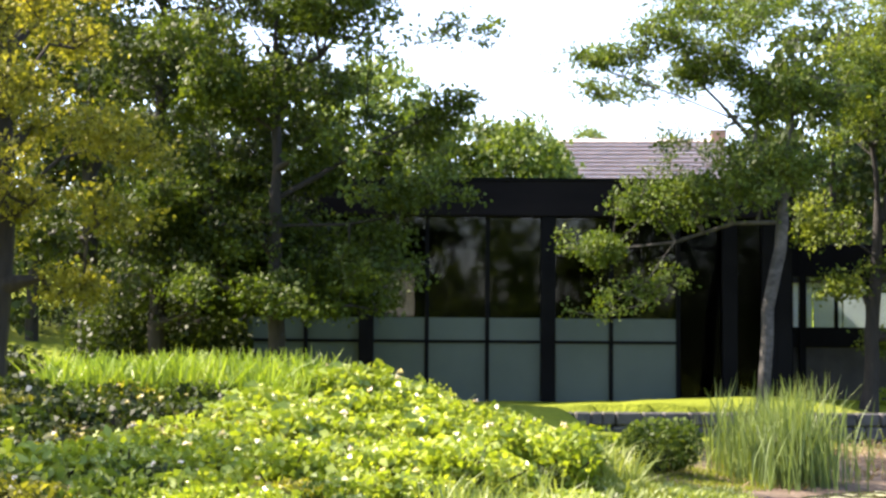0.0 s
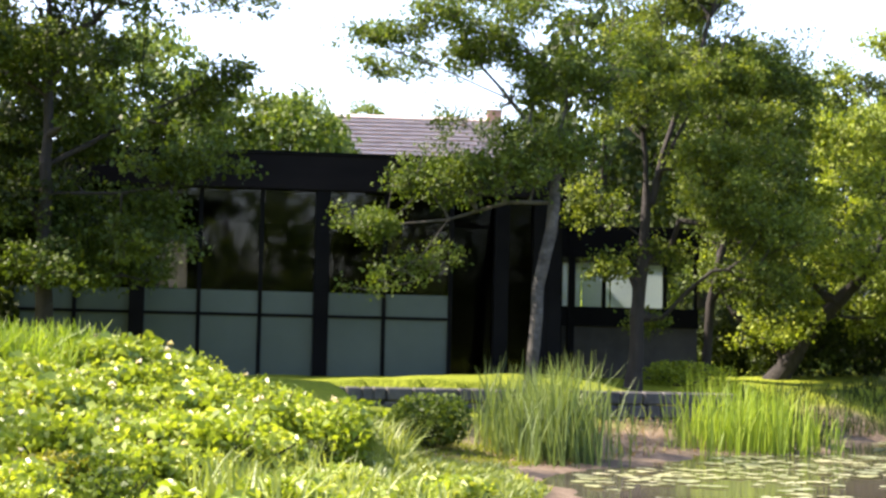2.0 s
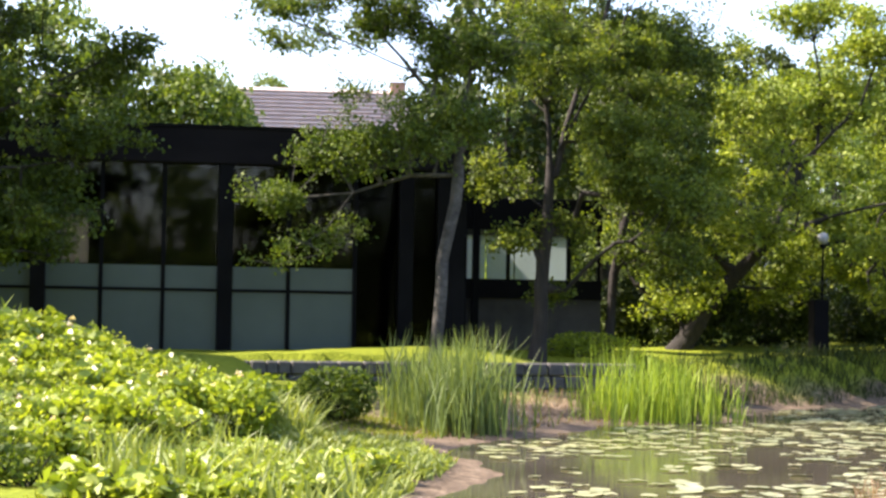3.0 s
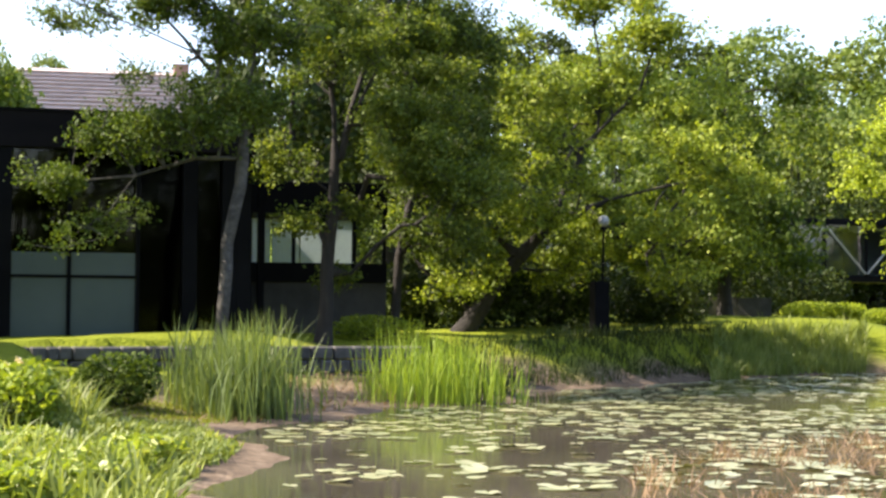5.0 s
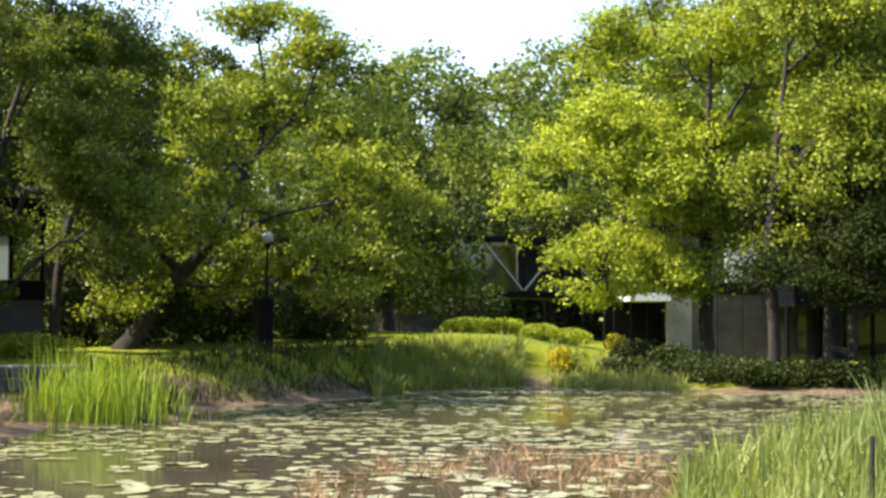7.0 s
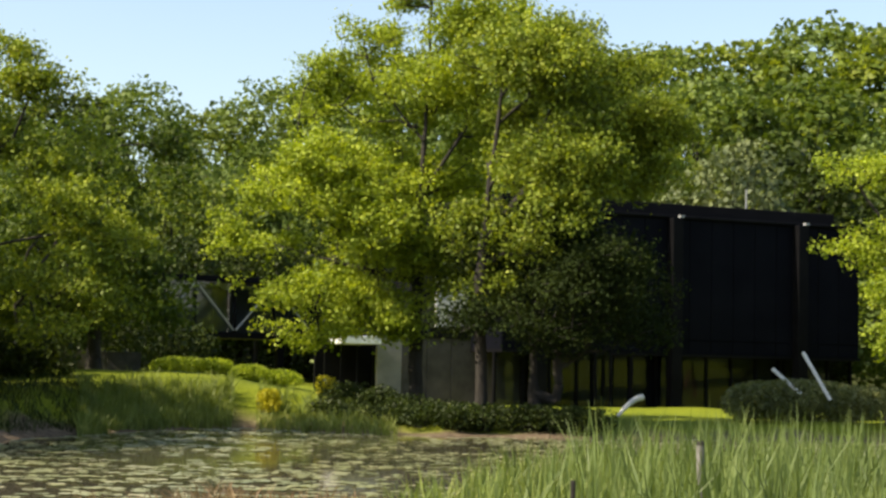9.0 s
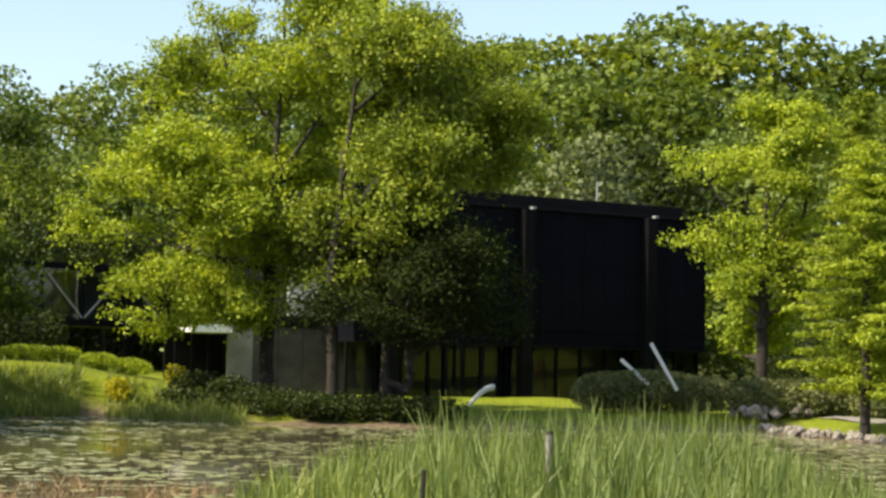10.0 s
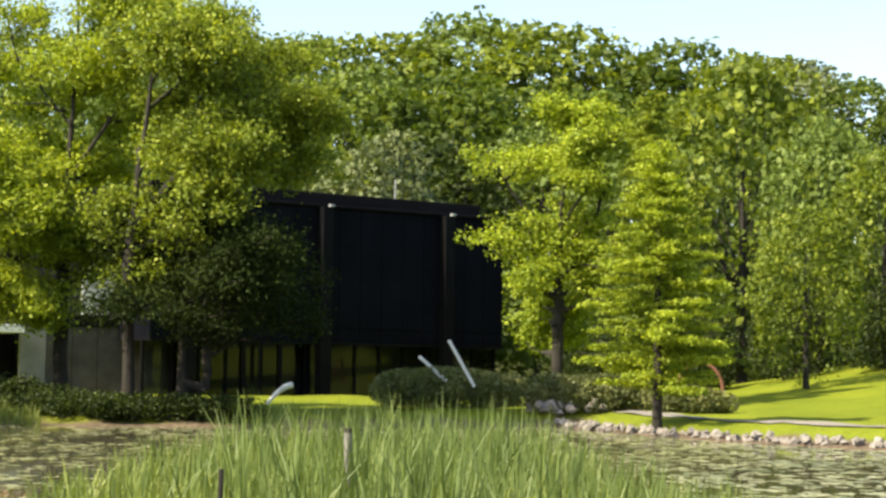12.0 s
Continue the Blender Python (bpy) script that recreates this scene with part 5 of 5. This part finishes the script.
reed_patch("shore_sprouts", "sparse green shoots on the muddy shore", 260, lambda x, y: (lambda d: (d > 0.0) & (d < 5) & (y < 33) & (y > 24) & (x > 3.6) & (x < 12))(shore_distance(x, y)), (3.6, 24, 12, 33), 0.42, 0.022, LEAF_REED, 89, 0.3, 0.4)

x, y = polar(41.6, 13)
st = empty("dark_stake", pose(x, y, 0), "short dark wooden stake among the reeds", "stake")
part("shaft", rod(bmesh.new(), (0, 0, -0.5), (0.02, 0, 0.84), 0.022, 0.02, 8), BARK, st)

# ---- marker post ----
x, y = polar(45.65, 14)
mp = empty("marker_post", pose(x, y, 0), "weathered grey wooden post standing among reeds", "post")
part("shaft", rod(bmesh.new(), (0, 0, -0.8), (0.01, 0, 1.08), 0.034, 0.032, 10), WOOD_POST, mp)
part("top_cap", rod(bmesh.new(), (0.01, 0, 1.08), (0.01, 0, 1.11), 0.036, 0.024, 10), BARK, mp)


# ---- white sculptures ----
def bar_sculpture(a, b, w, name, label):
    o = empty(name, Matrix.Translation(a), label, "sculpture")
    d = Vector(b) - Vector(a)
    bm = bmesh.new()
    box(bm, -w / 2, -w / 2, 0, w / 2, w / 2, d.length, 0.015)
    bm.transform(d.to_track_quat("Z", "Y").to_matrix().to_4x4())
    part("bar", bm, WHITE, o)


def at(az, dist, z):
    x, y = polar(az, dist)
    return (x, y, z)


bar_sculpture(at(48.8, 51.2, 1.2), at(47.9, 51.2, 1.9), 0.1, "leaning_bar", "slim white leaning bar sculpture in the shrubs")
bar_sculpture(at(49.7, 51.2, 1.05), at(48.85, 51.2, 2.38), 0.1, "leaning_bar", "slim white leaning bar sculpture in the shrubs")
arc = empty("arched_sculpture", Matrix.Translation(at(43.05, 52, 0.4)), "white curved arm sculpture rising from the lawn", "sculpture")
v = []
for k in range(15):
    s = k / 14
    v.append((0.85 * s, -0.7 * s * 0.2, 0.05 + 0.55 * math.sin(s * 1.5)))
v = np.array(v)
vv, ff = tubes(v[:-1], v[1:], np.linspace(0.055, 0.095, 14), np.linspace(0.055, 0.095, 14), 10)
part_me("arm", mesh_np("arm", vv, ff, WHITE, True), arc)

def rust_hoop():
    x, y = polar(56.9, 68)
    o = empty("hoop_sculpture", pose(x, y, ground_z(x, y), 0, 0, -57), "rust-red curved steel hoop on the lawn", "sculpture")
    a = np.linspace(-0.15, math.pi * 0.95, 26)
    c = np.stack([0.85 * np.cos(a), 0 * a, 0.3 + 1.05 * np.sin(a)], -1)
    v, f = tubes(c[:-1], c[1:], np.full(25, 0.075), np.full(25, 0.075), 10)
    part_me("hoop", mesh_np("hoop", v, f, RUST, True), o)
    place(o, "footing", RUST, 0.72, -0.12, -0.2, 0.98, 0.12, 0.2, 0.02)


rust_hoop()
x, y = polar(51.55, 52)
blk = empty("stone_block", pose(x, y, ground_z(x, y), 0, 0, 10), "pale upright stone block beside the clipped shrubs", "stone block")
place(blk, "block", STONE, -0.13, -0.13, -0.1, 0.13, 0.13, 0.45, 0.03)
# upright white pieces stand in for a bright strip of sunlit paving
(ax, ay), (bx, by) = polar(-14.6, 60), polar(-7.4, 60)
lw = empty("sunlit_paving_strip", pose(ax, ay, 1.75, 0, 0, math.degrees(math.atan2(by - ay, bx - ax))), "white upright strip standing in for sunlit paving behind the trees", "wall", kind="structure")
for i in range(5):
    place(lw, "wall_section", WHITE, i * 1.52, -0.1, -0.6, i * 1.52 + 1.5, 0.1, 0.38, 0.01)

# ---- mound planting ----
g = np.random.default_rng(91)


def planted(x, y):
    """Within the mound's bed, whose edge runs along the lawn."""
    return x < np.interp(y, [11, 13, 14.5, 16, 19, 22, 24], [-0.9, -0.4, 0.1, 0.6, 1.85, 2.1, 1.6])


def spread(protos, n, box_, accept, size=(0.8, 1.25)):
    """Copies of the given plants over a bed."""
    xy = scatter(n, g, accept, box_)
    for i, (x, y) in enumerate(xy):
        copy_thing(protos[i % len(protos)], pose(x, y, ground_z(x, y), 0, 0, g.uniform(0, 360)) @ Matrix.Scale(g.uniform(*size), 4))


broad = [shrub("broadleaf_plant", (-1.5 + 0.7 * i, 19.5 + 0.8 * i), (0.5, 0.5, 0.5), (1050, 800, 640, 950)[i], (0.07, 0.1, 0.125, 0.08)[i], (LEAF_BROAD, LEAF_BROAD, LEAF_BROAD, LEAF_LIME)[i], "bright green broad-leaved perennial on the mound", 100 + i, "plant", flat=0.25, shell=0.6,
               flowers=(FLOWER_WHITE, 1, 0.08) if i == 1 else None) for i in range(4)]
spread(broad, 105, (-4.0, 15.5, 2.3, 23.6), lambda x, y: planted(x + 0.35, y) & (x > -3.6 + 0.35 * (y - 16)))
bushes = [shrub("low_bush", (-4.0 - 0.6 * i, 18.0), (0.5, 0.5, 0.42), 680, 0.08, (LEAF_GOLD, LEAF_DARK, LEAF_DARK, LEAF_MID)[i], "low mixed garden bush with small leaves", 200 + i, "bush",
               flowers=(FLOWER_WHITE, 3, 0.06) if i % 2 == 0 else None) for i in range(4)]
spread(bushes, 120, (-7.5, 14.0, 0.0, 20.6), lambda x, y: planted(x + 0.3, y) & (x < -2.2))
spread(bushes, 34, (-3.0, 11.8, 1.5, 18.0), lambda x, y: planted(x + 0.3, y), (0.5, 0.9))
spread(broad, 26, (-2.4, 11.8, 1.0, 16.0), lambda x, y: planted(x + 0.35, y), (0.5, 0.85))
reed_patch("iris_bed", "sword-leaved green iris bed on the mound", 3200, lambda x, y: near(-3.0, 21.3, 1.9, 1.0)(x, y), (-8, 19, 1, 25), 0.6, 0.036, LEAF_IRIS, 92, 0.2, 0.3)
reed_patch("mound_grass", "long tufted grass on the mound's flank", 3600, lambda x, y: near(1.0, 21.4, 2.2, 2.6)(x, y) & planted(x - 0.25, y), (-2, 18, 4, 25), 0.42, 0.018, LEAF_REED, 93, 0.45, 0.5)
reed_patch("mound_grass", "dry grass tufts between the mound's plants", 900, lambda x, y: near(-1.6, 18.2, 2.4, 1.8)(x, y) & planted(x, y), (-5, 15, 2, 21), 0.45, 0.016, LEAF_DRY, 95, 0.4, 0.5)
shrub("round_bush", (3.0, 25.2), (0.65, 0.6, 0.8), 2600, 0.08, LEAF_MID, "small round green bush near the reeds", 301, "bush")
for i in range(40):
    y = g.uniform(11.8, 17.3)
    x = g.uniform(-0.2, 1.0) + (y - 12) * 0.3
    shrub("waterside_plant", (x, y), (0.32, 0.32, g.uniform(0.18, 0.32)), 260, 0.11, LEAF_BROAD, "low leafy waterside plant in the grass", 310 + i, "plant", flat=0.3, shell=0.5)
reed_patch("waterside_iris", "short iris blades by the water", 900, near(0.9, 14.0, 1.1, 2.4), (-1, 11, 3, 18), 0.42, 0.028, LEAF_REED, 94, 0.3, 0.3)
gx = scatter(16000, g, lambda x, y: (lambda d: (d > 0.35) & (d < 4.5) & (x > -0.5) & ~planted(x - 0.1, y))(shore_distance(x, y)), (-0.5, 11.5, 4.5, 26))
stuff("lawn_grass", blades(gx, land(gx[:, 0], gx[:, 1]), 0.09, 0.012, g, GRASS_BLADE, "lawn_grass", 0.5, 0.5), "short lush lawn grass by the water", "grass")


# ---- shore stones and retaining edge ----
def rock(seed, sx, sy, sz):
    g = np.random.default_rng(seed)
    bm = bmesh.new()
    for _ in range(14):
        d = g.normal(size=3)
        d /= np.linalg.norm(d)
        bm.verts.new((d[0] * sx * g.uniform(0.4, 0.56), d[1] * sy * g.uniform(0.4, 0.56), d[2] * sz * g.uniform(0.4, 0.56)))
    hull = bmesh.ops.convex_hull(bm, input=bm.verts)
    bmesh.ops.delete(bm, geom=[v for v in bm.verts if not v.link_faces], context="VERTS")
    me = bpy.data.meshes.new("stone")
    bm.to_mesh(me)
    bm.free()
    return me


ROCKS = [rock(i + 1, 0.36, 0.28, 0.26) for i in range(9)]
for me in ROCKS:
    me.materials.append(STONE)
edging = empty("stone_edging", pose(36, 25, 0), "row of rough pale stones along the far shore", "stone edging", kind="structure")
line = [(39.6, 30.6), (37.7, 27.2), (36.1, 24.2), (35.1, 20.6), (34.7, 17.8), (34.3, 13.5)]
for (ax, ay), (bx, by) in zip(line, line[1:]):
    n = int(math.hypot(bx - ax, by - ay) / 0.105)
    for i in range(n):
        s = i / n
        o = part_me("stone", ROCKS[int(g.integers(9))], edging)
        sc = g.uniform(0.4, 1.1)
        o.matrix_basis = pose(ax + (bx - ax) * s - 36 + g.normal(0, 0.12), ay + (by - ay) * s - 25 + g.normal(0, 0.12), 0.05 + g.uniform(-0.02, 0.12), g.uniform(-30, 30), g.uniform(-30, 30), g.uniform(0, 360)) @ Matrix.Scale(sc, 4)
rockery = empty("rockery", pose(*polar(53.2, 52), 0.3), "low rockery of pale stones beside the shrubs", "rockery", kind="structure")
for i in range(54):
    o = part_me("stone", ROCKS[i % 9], rockery)
    o.matrix_basis = pose(g.uniform(-2.2, 2.2), g.normal(0, 0.4) - 0.3, 0.1 + g.uniform(0, 0.22), 0, 0, g.uniform(0, 360)) @ Matrix.Scale(g.uniform(0.6, 1.3), 4)
ret = empty("retaining_edge", pose(5.8, 32.9, 0.5, 0, 0, 6), "low stone retaining edge, its shade put into the dark stone", "retaining wall", kind="structure")
for row in range(3):
    sx = -3.7
    while sx < 4.1:
        w = float(g.uniform(0.22, 0.5))
        part("stone_block", boxed(sx, -0.15 + g.uniform(-0.04, 0.03), -0.38 + row * 0.26, sx + w - 0.015, 0.2, -0.38 + row * 0.26 + 0.245, bevel=0.03), STONE_SHADED, ret)
        sx += w


# ---- path along the far shore ----
line = [(41.4, 29.4), (40.0, 26.8), (38.4, 23.6), (37.4, 20.2), (37.0, 17.2), (36.6, 12.0)]
rows = []
for (ax, ay), (bx, by) in zip(line, line[1:]):
    k = int(math.hypot(bx - ax, by - ay) / 0.4)
    rows += [(ax + (bx - ax) * i / k, ay + (by - ay) * i / k) for i in range(k)]
rows = np.array(rows)
tan = np.gradient(rows, axis=0)
tan /= np.linalg.norm(tan, axis=1, keepdims=True)
side = np.stack([-tan[:, 1], tan[:, 0]], -1)
cross = np.linspace(-0.5, 0.5, 4)
xy = rows[:, None] + side[:, None] * cross[None, :, None]
pv = np.concatenate([xy, (land(xy[..., 0], xy[..., 1]) + 0.035)[..., None]], -1).reshape(-1, 3)
i, j = np.meshgrid(np.arange(len(rows) - 1), np.arange(3), indexing="ij")
pf = np.stack([i * 4 + j, i * 4 + j + 1, (i + 1) * 4 + j + 1, (i + 1) * 4 + j], -1).reshape(-1, 4)[:, ::-1]
tagged(new("path", mesh_np("path", pv, pf, PAVING)), "narrow pale gravel path along the shore", "path", kind="structure")
x, y = polar(40.75, 48.5)
# plain white box; its foot and housing are made up, no lamp known
ml = empty("white_lawn_box", pose(x, y, ground_z(x, y)), "small white box on the lawn's edge", "spotlight")
place(ml, "housing", WHITE, -0.12, -0.1, 0.05, 0.12, 0.1, 0.3, 0.02)
place(ml, "foot", STEEL, -0.05, -0.05, -0.1, 0.05, 0.05, 0.05)


# ---- lily pads ----
def pad_mesh(seed):
    g = np.random.default_rng(seed)
    a = np.linspace(0.22, 2 * np.pi - 0.22, 13)
    r = 0.125 * (1 + 0.05 * g.normal(size=13))
    v = [(0, 0, 0.004)] + [(q * math.cos(t), q * math.sin(t), 0.012 * g.random()) for q, t in zip(r, a)]
    f = [[0, i, i + 1] for i in range(1, 13)]
    return np.array(v), np.array(f)


PADS = [pad_mesh(i) for i in range(5)]


def pads_here(x, y):
    d, a, D = shore_distance(x, y), np.degrees(np.arctan2(x, y)), np.hypot(x, y)
    dens = np.clip(0.55 + 0.5 * ripple(x, y, 0.55) + 0.35 * ripple(x, y, 1.6), 0, 1) * smooth(8.5, 13, a) + 0.6 * smooth(50, 55, a)
    open_ = ~((a > 33) & (D < np.interp(a, [34, 36, 40, 46, 52, 56, 60, 63], [17, 20, 24, 26, 24, 19, 14.5, 12])))
    return (d < -0.7) & (D > 14) & open_ & (rng.random(x.shape) < dens)


pts = scatter(4600, rng, pads_here, (3, 10, 38, 42))
pts = pts[np.argsort(np.hypot(pts[:, 0], pts[:, 1]))]
PAD_ME = [mesh_np("lily_pad", v, f, PAD) for v, f in PADS]
for i, (x, y) in enumerate(pts[:290]):
    o = part_me("lily_pad", PAD_ME[i % 5])
    o.matrix_world = pose(x, y, 0.006 + 0.01 * rng.random(), rng.normal(0, 3), rng.normal(0, 3), rng.uniform(0, 360)) @ Matrix.Scale(rng.uniform(0.6, 1.3), 4)
    tagged(o, "pale green round lily pad floating on the pond", "lily pad", "lily pads on the pond")
av, af, n = [], [], 0
for i, (x, y) in enumerate(pts[290:]):
    v, f = PADS[i % 5]
    t, s = rng.uniform(0, 6.28), rng.uniform(0.6, 1.3)
    c, q = math.cos(t), math.sin(t)
    w = np.stack([(v[:, 0] * c - v[:, 1] * q) * s + x, (v[:, 0] * q + v[:, 1] * c) * s + y, v[:, 2] + 0.006 + 0.01 * rng.random()], -1)
    av.append(w), af.append(f + n)
    n += len(v)
stuff("lily_pads", mesh_np("lily_pads", np.concatenate(av), np.concatenate(af), PAD), "field of pale lily pads across the pond", "lily pads")
